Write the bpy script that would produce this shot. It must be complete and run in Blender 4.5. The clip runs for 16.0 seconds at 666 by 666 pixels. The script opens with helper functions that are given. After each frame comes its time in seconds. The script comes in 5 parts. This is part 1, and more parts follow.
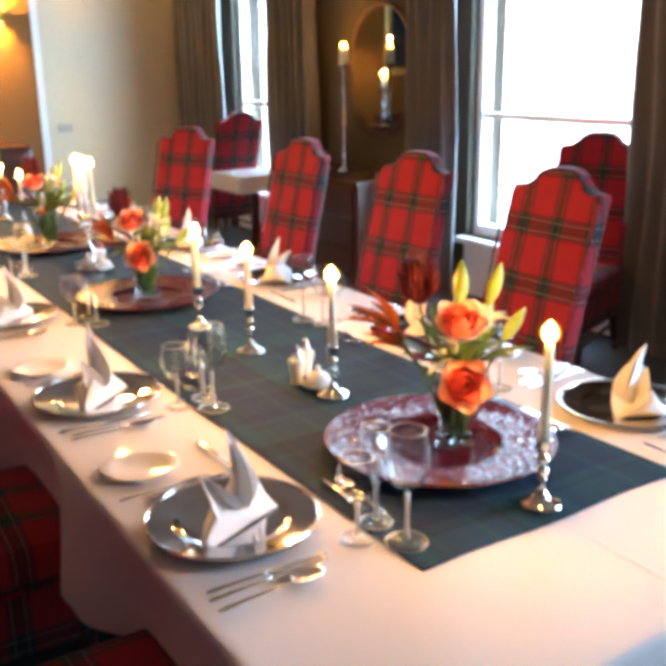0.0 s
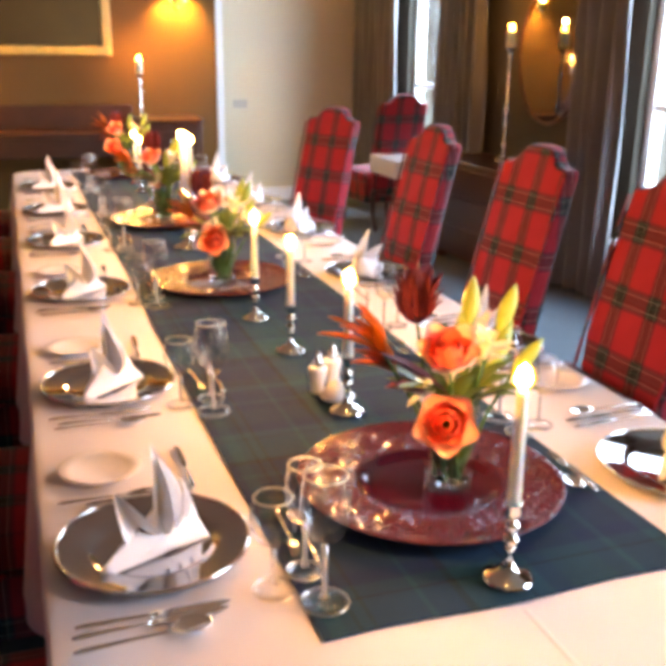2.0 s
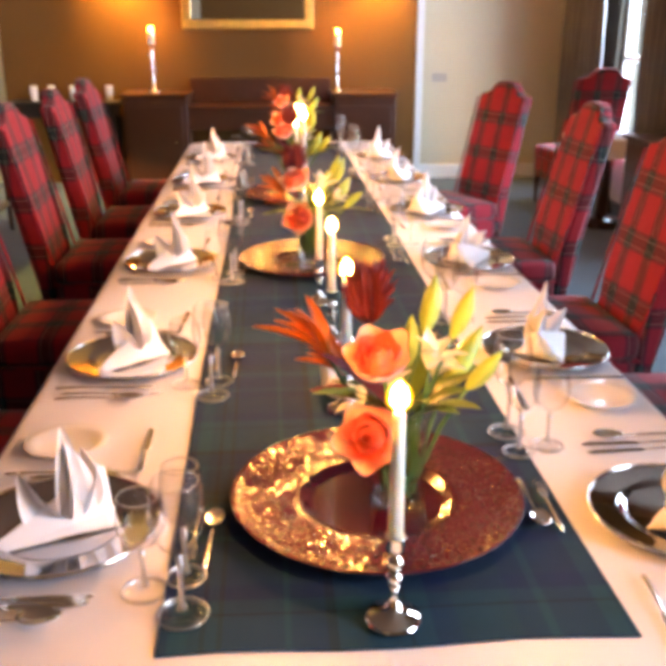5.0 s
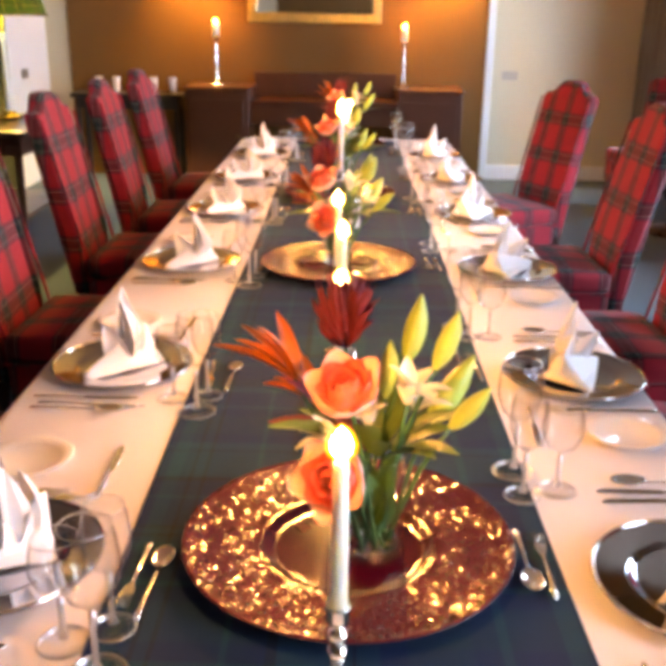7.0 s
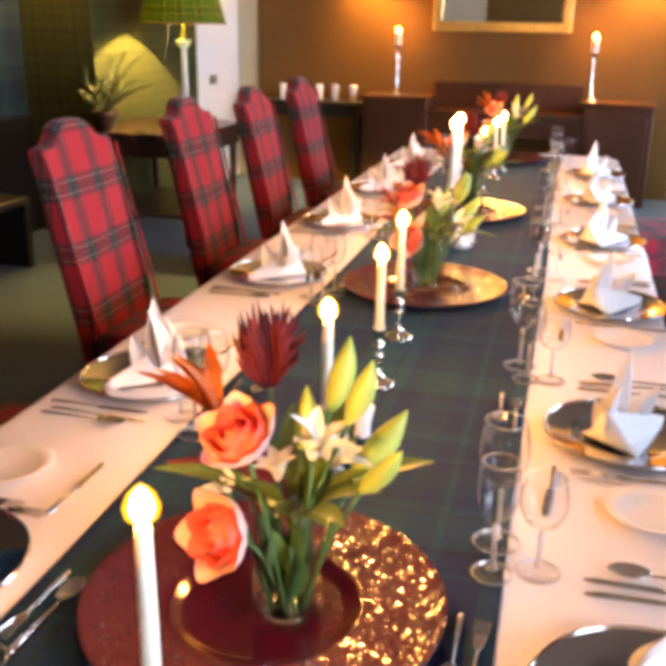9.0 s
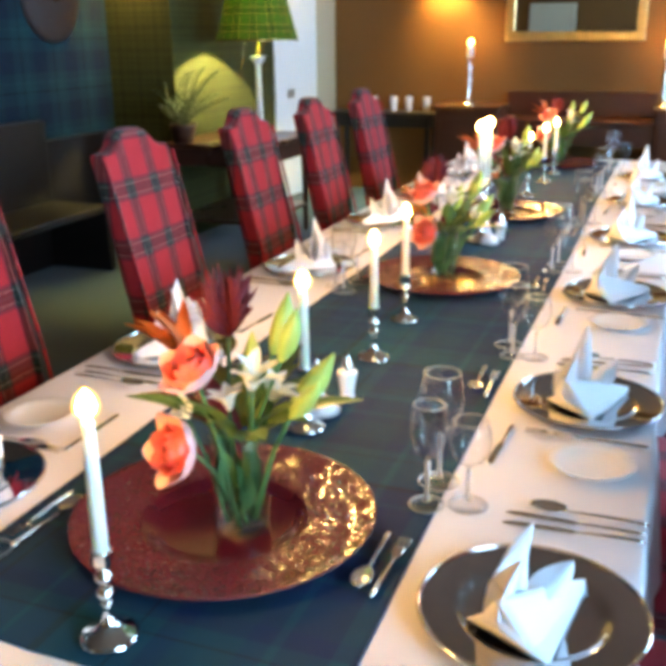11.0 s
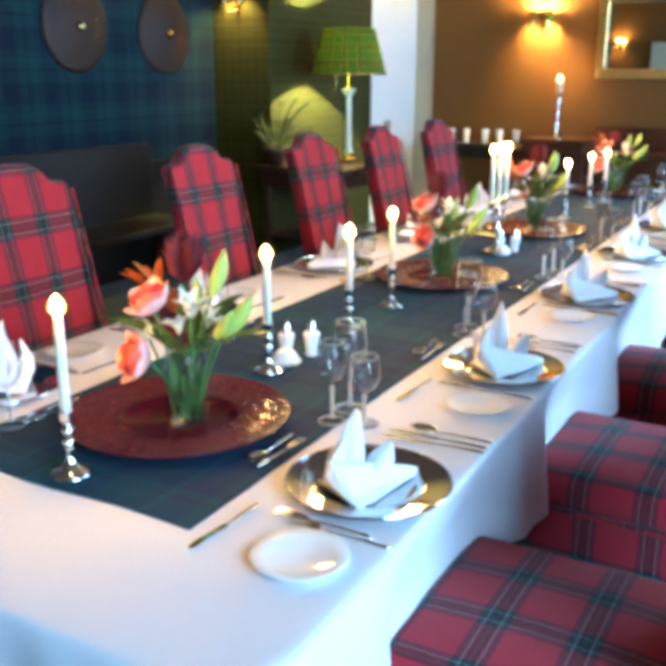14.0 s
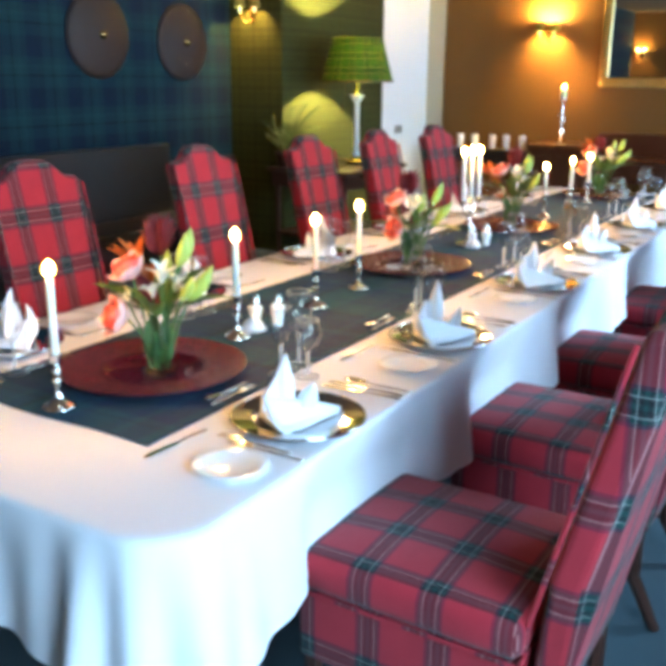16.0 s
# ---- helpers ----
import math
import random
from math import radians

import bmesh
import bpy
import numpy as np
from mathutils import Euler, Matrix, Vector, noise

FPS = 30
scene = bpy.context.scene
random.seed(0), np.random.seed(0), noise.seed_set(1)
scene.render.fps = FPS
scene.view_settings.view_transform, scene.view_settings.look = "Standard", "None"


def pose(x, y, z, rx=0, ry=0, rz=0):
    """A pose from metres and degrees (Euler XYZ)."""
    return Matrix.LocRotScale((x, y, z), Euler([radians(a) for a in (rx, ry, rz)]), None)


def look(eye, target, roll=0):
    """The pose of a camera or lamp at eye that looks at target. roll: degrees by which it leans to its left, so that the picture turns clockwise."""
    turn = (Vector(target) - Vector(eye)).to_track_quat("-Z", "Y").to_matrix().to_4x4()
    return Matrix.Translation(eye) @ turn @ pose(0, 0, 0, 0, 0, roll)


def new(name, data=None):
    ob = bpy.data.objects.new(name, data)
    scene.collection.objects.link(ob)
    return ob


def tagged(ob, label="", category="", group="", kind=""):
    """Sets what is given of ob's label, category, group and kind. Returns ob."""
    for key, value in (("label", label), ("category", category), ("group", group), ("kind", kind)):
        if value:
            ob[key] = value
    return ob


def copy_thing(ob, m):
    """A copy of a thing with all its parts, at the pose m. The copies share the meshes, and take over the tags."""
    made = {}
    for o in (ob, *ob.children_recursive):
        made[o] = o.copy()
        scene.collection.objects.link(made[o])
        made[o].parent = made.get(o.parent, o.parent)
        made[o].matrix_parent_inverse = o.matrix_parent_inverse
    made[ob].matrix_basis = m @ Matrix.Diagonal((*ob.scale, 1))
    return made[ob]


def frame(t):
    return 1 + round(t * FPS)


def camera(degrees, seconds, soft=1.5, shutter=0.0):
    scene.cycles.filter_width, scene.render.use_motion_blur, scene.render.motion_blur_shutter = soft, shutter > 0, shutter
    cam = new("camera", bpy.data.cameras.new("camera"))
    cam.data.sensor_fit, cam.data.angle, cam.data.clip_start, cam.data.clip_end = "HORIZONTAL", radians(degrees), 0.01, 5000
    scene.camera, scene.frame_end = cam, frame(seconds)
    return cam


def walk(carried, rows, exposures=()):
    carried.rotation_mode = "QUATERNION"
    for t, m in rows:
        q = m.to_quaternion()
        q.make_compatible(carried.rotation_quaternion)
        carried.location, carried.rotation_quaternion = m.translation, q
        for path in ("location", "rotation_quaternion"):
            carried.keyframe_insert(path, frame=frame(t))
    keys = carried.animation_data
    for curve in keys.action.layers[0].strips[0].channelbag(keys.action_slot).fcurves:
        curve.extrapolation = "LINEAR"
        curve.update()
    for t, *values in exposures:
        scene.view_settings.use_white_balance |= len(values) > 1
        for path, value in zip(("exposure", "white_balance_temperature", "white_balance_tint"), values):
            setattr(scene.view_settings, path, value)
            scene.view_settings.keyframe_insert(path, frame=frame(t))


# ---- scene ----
cam = camera(41.2, 16.0, soft=6.0)
EXPOSURES = [(0.0, 2.05, 7100, 32), (1.5, 2.06, 7700, 40), (3.5, 2.0, 8200, 48), (8.5, 1.9, 8100, 48), (11.5, 1.82, 5700, 18), (12.5, 1.82, 5600, 18), (14.5, 1.84, 5600, 17), (16.0, 1.86, 6200, 20)]
PATH = [
    (0, (-0.036, 0.039, 1.537), (0.998, 1.652, 0.964), -0.8),
    (0.5, (0.114, -0.047, 1.546), (0.99, 1.652, 0.957), 0.4),
    (1, (0.195, -0.079, 1.543), (0.948, 1.663, 0.91), -0.5),
    (1.5, (0.307, -0.035, 1.531), (0.996, 1.735, 0.906), 0.3),
    (2, (0.424, 0.053, 1.532), (1.067, 1.846, 0.923), 0.8),
    (2.5, (0.488, 0.099, 1.533), (1.056, 1.921, 0.936), 0.0),
    (3, (0.623, 0.115, 1.533), (1.081, 1.963, 0.921), 1.1),
    (3.5, (0.761, 0.094, 1.541), (1.116, 1.96, 0.913), 1.3),
    (4, (0.838, 0.065, 1.54), (1.09, 1.942, 0.897), 1.0),
    (6.5, (1.04, 0.165, 1.517), (1.085, 2.046, 0.838), 0.4),
    (7, (1.086, 0.245, 1.513), (1.064, 2.128, 0.839), 0.9),
    (7.5, (1.128, 0.286, 1.516), (1.016, 2.166, 0.842), -0.2),
    (8, (1.194, 0.326, 1.513), (1.007, 2.187, 0.803), -0.6),
    (8.5, (1.323, 0.384, 1.51), (0.939, 2.219, 0.813), 0.2),
    (9, (1.436, 0.427, 1.517), (0.97, 2.255, 0.853), 1.0),
    (11.5, (1.809, 0.212, 1.508), (1.102, 1.972, 0.873), -0.2),
    (12, (1.931, 0.163, 1.514), (1.196, 1.911, 0.879), 0.9),
    (12.5, (2.081, 0.106, 1.509), (1.267, 1.826, 0.893), 0.7),
    (13, (2.168, 0.083, 1.514), (1.314, 1.789, 0.915), -0.2),
    (13.5, (2.219, 0.03, 1.507), (1.321, 1.727, 0.946), 0.1),
    (14, (2.284, -0.032, 1.495), (1.35, 1.645, 0.932), 0.1),
    (14.5, (2.357, -0.114, 1.505), (1.432, 1.562, 0.926), 0.2),
    (15, (2.436, -0.149, 1.511), (1.542, 1.551, 0.954), -0.5),
    (15.5, (2.559, -0.201, 1.51), (1.634, 1.487, 0.966), -0.3),
    (16, (2.654, -0.265, 1.507), (1.662, 1.381, 0.955), 0.5),
]
walk(cam, [(t, look(eye, target, roll)) for t, eye, target, roll in PATH], EXPOSURES)

# ---------------------------------------------------------------- world and light
world = bpy.data.worlds.new("overcast")
scene.world = world
world.use_nodes = True
wn = world.node_tree.nodes
sky = wn.new("ShaderNodeTexSky")
sky.sky_type, sky.sun_disc = "NISHITA", False
sky.sun_elevation, sky.sun_rotation = radians(38), radians(80)
world.node_tree.links.new(sky.outputs[0], wn["Background"].inputs[0])
wn["Background"].inputs[1].default_value = 0.12

sun = new("sun", bpy.data.lights.new("sun", "SUN"))
sun.data.energy, sun.data.angle, sun.data.color = 0.8, radians(15), (1.0, 0.97, 0.92)
sun.matrix_world = look((9, 2, 7), (0, 2.6, 0))

WINDOWS = [(-1.00, 0.75), (3.2, 4.62), (7.1, 8.03)]
WIN_LOW, WIN_TOP = 0.42, 2.62
DAY = (0.33, 0.72, 1.0)
for y0, y1 in WINDOWS:
    lamp = new("window_light", bpy.data.lights.new("window_light", "AREA"))
    lamp.data.shape, lamp.data.size, lamp.data.size_y = "RECTANGLE", y1 - y0 - 0.1, WIN_TOP - WIN_LOW - 0.1
    lamp.data.energy, lamp.data.color = (33.0 if y0 < 0 else 42.0 if y0 < 5 else 52.0) * (y1 - y0), DAY
    lamp.matrix_world = look((4.2, (y0 + y1) / 2, (WIN_LOW + WIN_TOP) / 2), (0, (y0 + y1) / 2, (WIN_LOW + WIN_TOP) / 2 - 0.5))

# ---------------------------------------------------------------- helpers for meshes


def part(name, bm, material, parent=None, label="", smooth=False):
    me = bpy.data.meshes.new(name)
    bm.normal_update()
    bm.to_mesh(me)
    bm.free()
    if smooth:
        me.polygons.foreach_set("use_smooth", [True] * len(me.polygons))
    me.materials.append(material)
    ob = new(name, me)
    ob.parent = parent
    if label:
        ob["label"] = label
    return ob


def thing(name, label, category, group="", kind=""):
    return tagged(new(name), label, category, group, kind)


def box(x0, y0, z0, x1, y1, z1, bevel=0.0, segs=2, bm=None):
    bm2 = bmesh.new()
    bmesh.ops.create_cube(bm2, size=1.0)
    for v in bm2.verts:
        v.co = Vector(((x0 + x1) / 2 + v.co.x * (x1 - x0), (y0 + y1) / 2 + v.co.y * (y1 - y0), (z0 + z1) / 2 + v.co.z * (z1 - z0)))
    if bevel:
        bmesh.ops.bevel(bm2, geom=bm2.edges[:], offset=bevel, segments=segs, affect="EDGES", profile=0.5)
    return merged(bm, bm2)


def merged(bm, other):
    if bm is None:
        return other
    me = bpy.data.meshes.new("tmp")
    other.to_mesh(me)
    other.free()
    bm.from_mesh(me)
    bpy.data.meshes.remove(me)
    return bm


def lathe(profile, segs=32, centre=(0, 0, 0), bm=None, closed=False):
    """A solid of revolution from (radius, height) pairs."""
    out = bm or bmesh.new()
    rings = []
    for r, z in profile:
        if r < 1e-5:
            rings.append([out.verts.new((centre[0], centre[1], centre[2] + z))])
        else:
            rings.append([out.verts.new((centre[0] + r * math.cos(a * math.tau / segs), centre[1] + r * math.sin(a * math.tau / segs), centre[2] + z)) for a in range(segs)])
    for a, b in zip(rings, rings[1:] + ([rings[0]] if closed else [])):
        for i in range(segs):
            j = (i + 1) % segs
            if len(a) == 1 and len(b) == 1:
                continue
            if len(a) == 1:
                out.faces.new((a[0], b[i], b[j]))
            elif len(b) == 1:
                out.faces.new((a[j], a[i], b[0]))
            else:
                out.faces.new((a[j], a[i], b[i], b[j]))
    bmesh.ops.recalc_face_normals(out, faces=out.faces[:])
    return out


def tube(points, radius, segs=10, bm=None):
    """A rounded rod along points; radius: a number, or one for each point."""
    out = bm or bmesh.new()
    pts = [Vector(p) for p in points]
    radii = radius if isinstance(radius, (list, tuple)) else [radius] * len(pts)
    rings = []
    for i, p in enumerate(pts):
        way = (pts[min(i + 1, len(pts) - 1)] - pts[max(i - 1, 0)]).normalized()
        u = way.orthogonal().normalized() if i == 0 else (u - way * u.dot(way)).normalized()
        w = way.cross(u)
        rings.append([out.verts.new(p + radii[i] * (u * math.cos(k * math.tau / segs) + w * math.sin(k * math.tau / segs))) for k in range(segs)])
    for a, b in zip(rings, rings[1:]):
        for k in range(segs):
            out.faces.new((a[k], a[(k + 1) % segs], b[(k + 1) % segs], b[k]))
    out.faces.new(rings[0][::-1])
    out.faces.new(rings[-1])
    return out


def prism(outline, thick, axis="x", bm=None, bevel=0.0):
    """An outline in a plane, given depth along axis (from -thick/2 to thick/2)."""
    bm2 = bmesh.new()
    at = {"x": lambda u, v, d: (d, u, v), "y": lambda u, v, d: (u, d, v), "z": lambda u, v, d: (u, v, d)}[axis]
    lo = [bm2.verts.new(at(u, v, -thick / 2)) for u, v in outline]
    hi = [bm2.verts.new(at(u, v, thick / 2)) for u, v in outline]
    bm2.faces.new(lo[::-1])
    bm2.faces.new(hi)
    rim = []
    for i in range(len(outline)):
        j = (i + 1) % len(outline)
        bm2.faces.new((lo[i], lo[j], hi[j], hi[i]))
    bmesh.ops.recalc_face_normals(bm2, faces=bm2.faces[:])
    if bevel:
        edges = [e for e in bm2.edges if (e.verts[0] in lo and e.verts[1] in lo) or (e.verts[0] in hi and e.verts[1] in hi)]
        bmesh.ops.bevel(bm2, geom=edges, offset=bevel, segments=3, affect="EDGES", profile=0.5)
    return merged(bm, bm2)


def box_uv(bm, shift=(0, 0)):
    """Cloth coordinates in metres, by the side that a face looks to."""
    bm.normal_update()
    layer = bm.loops.layers.uv.verify()
    for f in bm.faces:
        n = [abs(c) for c in f.normal]
        k = n.index(max(n))
        for lp in f.loops:
            c = lp.vert.co
            lp[layer].uv = ((c.y, c.z), (c.x, c.z), (c.x, c.y))[k]
            lp[layer].uv.x += shift[0]
            lp[layer].uv.y += shift[1]
    return bm


def leaf(base, tip, width, sag, bm=None, cup=0.15, segs=7, twist=0.0, thick=0.0012, blunt=1.0):
    """A pointed leaf or petal, thin but solid, bent by sag and cupped along its middle."""
    out = bm or bmesh.new()
    base, tip = Vector(base), Vector(tip)
    way = tip - base
    side = way.cross(Vector((0, 0, 1)))
    side = (side if side.length > 1e-4 else Vector((1, 0, 0))).normalized()
    side = Matrix.Rotation(twist, 3, way.normalized()) @ side
    up = side.cross(way).normalized()
    rows = []
    for i in range(segs + 1):
        t = i / segs
        c = base + way * t + up * sag * math.sin(t * math.pi)
        w = width / 2 * max(0.02, max(0.0, math.sin(math.pi * (t ** blunt * 0.92 + 0.08))) ** 0.8)
        rows.append([c + side * w * s + up * (abs(s) * cup * w * 2) for s in (-1, -0.5, 0, 0.5, 1)])
    for offset in (0, 1):
        vs = [[out.verts.new(p + up * thick * offset) for p in row] for row in rows]
        for a, b in zip(vs, vs[1:]):
            for k in range(4):
                q = (a[k], a[k + 1], b[k + 1], b[k])
                out.faces.new(q if offset else q[::-1])
    return out


# ---------------------------------------------------------------- materials


def material(name, colour, rough=0.5, metal=0.0, vary=0.12, scale=8.0, bump=0.0, bump_scale=60.0, coat=0.0, spec=0.5, sheen=0.0, trans=0.0, ior=1.45, sub=0.0, rough_vary=0.1):
    """A plain surface with stains at a large scale, grain at a small one, and fine relief."""
    m = bpy.data.materials.new(name)
    m.use_nodes = True
    nodes, links = m.node_tree.nodes, m.node_tree.links
    p = nodes["Principled BSDF"]
    p.inputs["Metallic"].default_value = metal
    p.inputs["Coat Weight"].default_value = coat
    p.inputs["Specular IOR Level"].default_value = spec
    p.inputs["Sheen Weight"].default_value = sheen
    p.inputs["Transmission Weight"].default_value = trans
    p.inputs["IOR"].default_value = ior
    if sub:
        p.inputs["Subsurface Weight"].default_value = sub
        p.inputs["Subsurface Radius"].default_value = (0.02, 0.012, 0.006)
        p.inputs["Subsurface Scale"].default_value = 0.5
    tc = nodes.new("ShaderNodeTexCoord")
    big, fine = nodes.new("ShaderNodeTexNoise"), nodes.new("ShaderNodeTexNoise")
    big.inputs["Scale"].default_value, big.inputs["Detail"].default_value = scale, 4
    fine.inputs["Scale"].default_value, fine.inputs["Detail"].default_value = bump_scale, 3
    for n in (big, fine):
        links.new(tc.outputs["Object"], n.inputs["Vector"])
    mix = nodes.new("ShaderNodeMix")
    mix.data_type = "RGBA"
    mix.inputs[6].default_value = (*[c * (1 - vary) for c in colour], 1)
    mix.inputs[7].default_value = (*[min(1, c * (1 + vary)) for c in colour], 1)
    add = nodes.new("ShaderNodeMath")
    add.operation = "MULTIPLY_ADD"
    links.new(fine.outputs["Fac"], add.inputs[0])
    add.inputs[1].default_value = 0.4
    links.new(big.outputs["Fac"], add.inputs[2])
    sub_node = nodes.new("ShaderNodeMath")
    sub_node.operation, sub_node.use_clamp = "SUBTRACT", True
    links.new(add.outputs[0], sub_node.inputs[0])
    sub_node.inputs[1].default_value = 0.2
    links.new(sub_node.outputs[0], mix.inputs[0])
    links.new(mix.outputs[2], p.inputs["Base Color"])
    ro = nodes.new("ShaderNodeMapRange")
    ro.inputs["To Min"].default_value, ro.inputs["To Max"].default_value = max(0.01, rough * (1 - rough_vary)), min(1, rough * (1 + rough_vary))
    links.new(big.outputs["Fac"], ro.inputs["Value"])
    links.new(ro.outputs[0], p.inputs["Roughness"])
    if bump:
        b = nodes.new("ShaderNodeBump")
        b.inputs["Strength"].default_value, b.inputs["Distance"].default_value = bump, 0.002
        links.new(fine.outputs["Fac"], b.inputs["Height"])
        links.new(b.outputs[0], p.inputs["Normal"])
    return m


def tartan(name, period, sett, rough=0.85, glow=0.0, weave=900.0, firm=0.0, sheen=0.03):
    """Woven check: sett is a list of (start 0..1, colour); the same in warp and weft."""
    m = bpy.data.materials.new(name)
    m.use_nodes = True
    nodes, links = m.node_tree.nodes, m.node_tree.links
    p = nodes["Principled BSDF"]
    p.inputs["Roughness"].default_value = rough
    p.inputs["Specular IOR Level"].default_value = 0.15
    p.inputs["Sheen Weight"].default_value = sheen
    uv = nodes.new("ShaderNodeUVMap")
    sep = nodes.new("ShaderNodeSeparateXYZ")
    links.new(uv.outputs[0], sep.inputs[0])
    threads = []
    for k in (0, 1):
        div = nodes.new("ShaderNodeMath")
        div.operation = "DIVIDE"
        links.new(sep.outputs[k], div.inputs[0])
        div.inputs[1].default_value = period
        fr = nodes.new("ShaderNodeMath")
        fr.operation = "FRACT"
        links.new(div.outputs[0], fr.inputs[0])
        ramp = nodes.new("ShaderNodeValToRGB")
        ramp.color_ramp.interpolation = "CONSTANT"
        els = ramp.color_ramp.elements
        els[0].position, els[0].color = sett[0][0], (*sett[0][1], 1)
        els[1].position, els[1].color = sett[1][0], (*sett[1][1], 1)
        for pos, col in sett[2:]:
            e = els.new(pos)
            e.color = (*col, 1)
        links.new(fr.outputs[0], ramp.inputs[0])
        threads.append(ramp)
    mix = nodes.new("ShaderNodeMix")
    mix.data_type = "RGBA"
    mix.inputs[0].default_value = 0.5
    links.new(threads[0].outputs[0], mix.inputs[6])
    links.new(threads[1].outputs[0], mix.inputs[7])
    noise_node = nodes.new("ShaderNodeTexNoise")
    noise_node.inputs["Scale"].default_value, noise_node.inputs["Detail"].default_value = 14.0, 5
    links.new(uv.outputs[0], noise_node.inputs["Vector"])
    worn = nodes.new("ShaderNodeMix")
    worn.data_type, worn.blend_type = "RGBA", "MULTIPLY"
    worn.inputs[0].default_value = 0.5
    dark = nodes.new("ShaderNodeMix")
    dark.data_type, dark.blend_type = "RGBA", "DARKEN"
    dark.inputs[0].default_value = 1.0
    links.new(threads[0].outputs[0], dark.inputs[6])
    links.new(threads[1].outputs[0], dark.inputs[7])
    cloth_mix = nodes.new("ShaderNodeMix")
    cloth_mix.data_type = "RGBA"
    cloth_mix.inputs[0].default_value = firm
    links.new(mix.outputs[2], cloth_mix.inputs[6])
    links.new(dark.outputs[2], cloth_mix.inputs[7])
    links.new(cloth_mix.outputs[2], worn.inputs[6])
    grey = nodes.new("ShaderNodeMapRange")
    grey.inputs["To Min"].default_value, grey.inputs["To Max"].default_value = 0.55, 1.3
    links.new(noise_node.outputs["Fac"], grey.inputs["Value"])
    links.new(grey.outputs[0], worn.inputs[7])
    links.new(worn.outputs[2], p.inputs["Base Color"])
    wave = nodes.new("ShaderNodeTexNoise")
    wave.inputs["Scale"].default_value = weave
    links.new(uv.outputs[0], wave.inputs["Vector"])
    b = nodes.new("ShaderNodeBump")
    b.inputs["Strength"].default_value, b.inputs["Distance"].default_value = 0.35, 0.001
    links.new(wave.outputs["Fac"], b.inputs["Height"])
    links.new(b.outputs[0], p.inputs["Normal"])
    if glow:
        tr = nodes.new("ShaderNodeBsdfTranslucent")
        links.new(worn.outputs[2], tr.inputs[0])
        ms = nodes.new("ShaderNodeMixShader")
        ms.inputs[0].default_value = glow
        links.new(p.outputs[0], ms.inputs[1])
        links.new(tr.outputs[0], ms.inputs[2])
        links.new(ms.outputs[0], nodes["Material Output"].inputs[0])
    return m


def glow(name, colour, strength):
    m = bpy.data.materials.new(name)
    m.use_nodes = True
    p = m.node_tree.nodes["Principled BSDF"]
    p.inputs["Base Color"].default_value = (*colour, 1)
    p.inputs["Emission Color"].default_value = (*colour, 1)
    p.inputs["Emission Strength"].default_value = strength
    return m


RED, GREEN, WHITE, BLACK = (0.35, 0.020, 0.030), (0.008, 0.040, 0.036), (0.42, 0.46, 0.42), (0.01, 0.01, 0.012)
PLUM = (0.10, 0.012, 0.032)
RED_TARTAN = tartan("red_tartan_wool", 0.165, [(0.0, RED), (0.57, PLUM), (0.605, GREEN), (0.655, WHITE), (0.667, BLACK), (0.73, GREEN), (0.775, BLACK), (0.835, WHITE), (0.847, GREEN), (0.90, PLUM), (0.94, RED)], firm=0.30, sheen=0.12)
TEAL, DEEP, DUSK = (0.003, 0.044, 0.072), (0.004, 0.016, 0.060), (0.004, 0.026, 0.056)
RUNNER_TARTAN = tartan("blue_green_tartan", 0.6, [(0.0, DUSK), (0.10, DEEP), (0.16, TEAL), (0.18, DEEP), (0.30, TEAL), (0.34, DUSK), (0.37, BLACK), (0.38, DUSK), (0.41, BLACK), (0.42, DEEP), (0.56, TEAL), (0.575, DEEP), (0.66, BLACK), (0.68, TEAL), (0.84, BLACK), (0.85, TEAL), (0.90, DEEP), (0.96, DUSK)])
WALL_TARTAN = tartan("dark_tartan_wallpaper", 0.34, [(0.0, (0.004, 0.012, 0.026)), (0.2, (0.007, 0.032, 0.042)), (0.42, (0.004, 0.005, 0.007)), (0.46, (0.008, 0.038, 0.044)), (0.60, (0.012, 0.055, 0.060)), (0.64, (0.007, 0.032, 0.040)), (0.8, (0.004, 0.012, 0.030))])
SHADE_TARTAN = tartan("green_tartan_shade", 0.125, [(0.0, (0.060, 0.12, 0.010)), (0.40, (0.006, 0.014, 0.005)), (0.47, (0.62, 0.52, 0.06)), (0.51, (0.006, 0.014, 0.005)), (0.60, (0.05, 0.09, 0.01)), (0.78, (0.006, 0.014, 0.005)), (0.86, (0.62, 0.52, 0.06)), (0.90, (0.006, 0.014, 0.005)), (0.96, (0.06, 0.12, 0.01))], glow=0.24)
LINEN = material("white_linen", (0.68, 0.665, 0.69), 0.75, vary=0.03, scale=5, bump=0.25, bump_scale=500, sheen=0.1)
NAPKIN = material("white_napkin_linen", (0.80, 0.80, 0.82), 0.7, vary=0.03, scale=12, bump=0.2, bump_scale=400, sub=0.0)
SILVER = material("polished_silver", (0.86, 0.83, 0.78), 0.10, 1.0, vary=0.05, scale=20, rough_vary=0.5)
PLATE_SILVER = material("silver_plate_dark", (0.44, 0.43, 0.44), 0.045, 1.0, vary=0.08, scale=9, rough_vary=0.6)
GLASS = material("clear_glass", (1, 1, 1), 0.015, trans=1.0, vary=0.0, rough_vary=0.0)


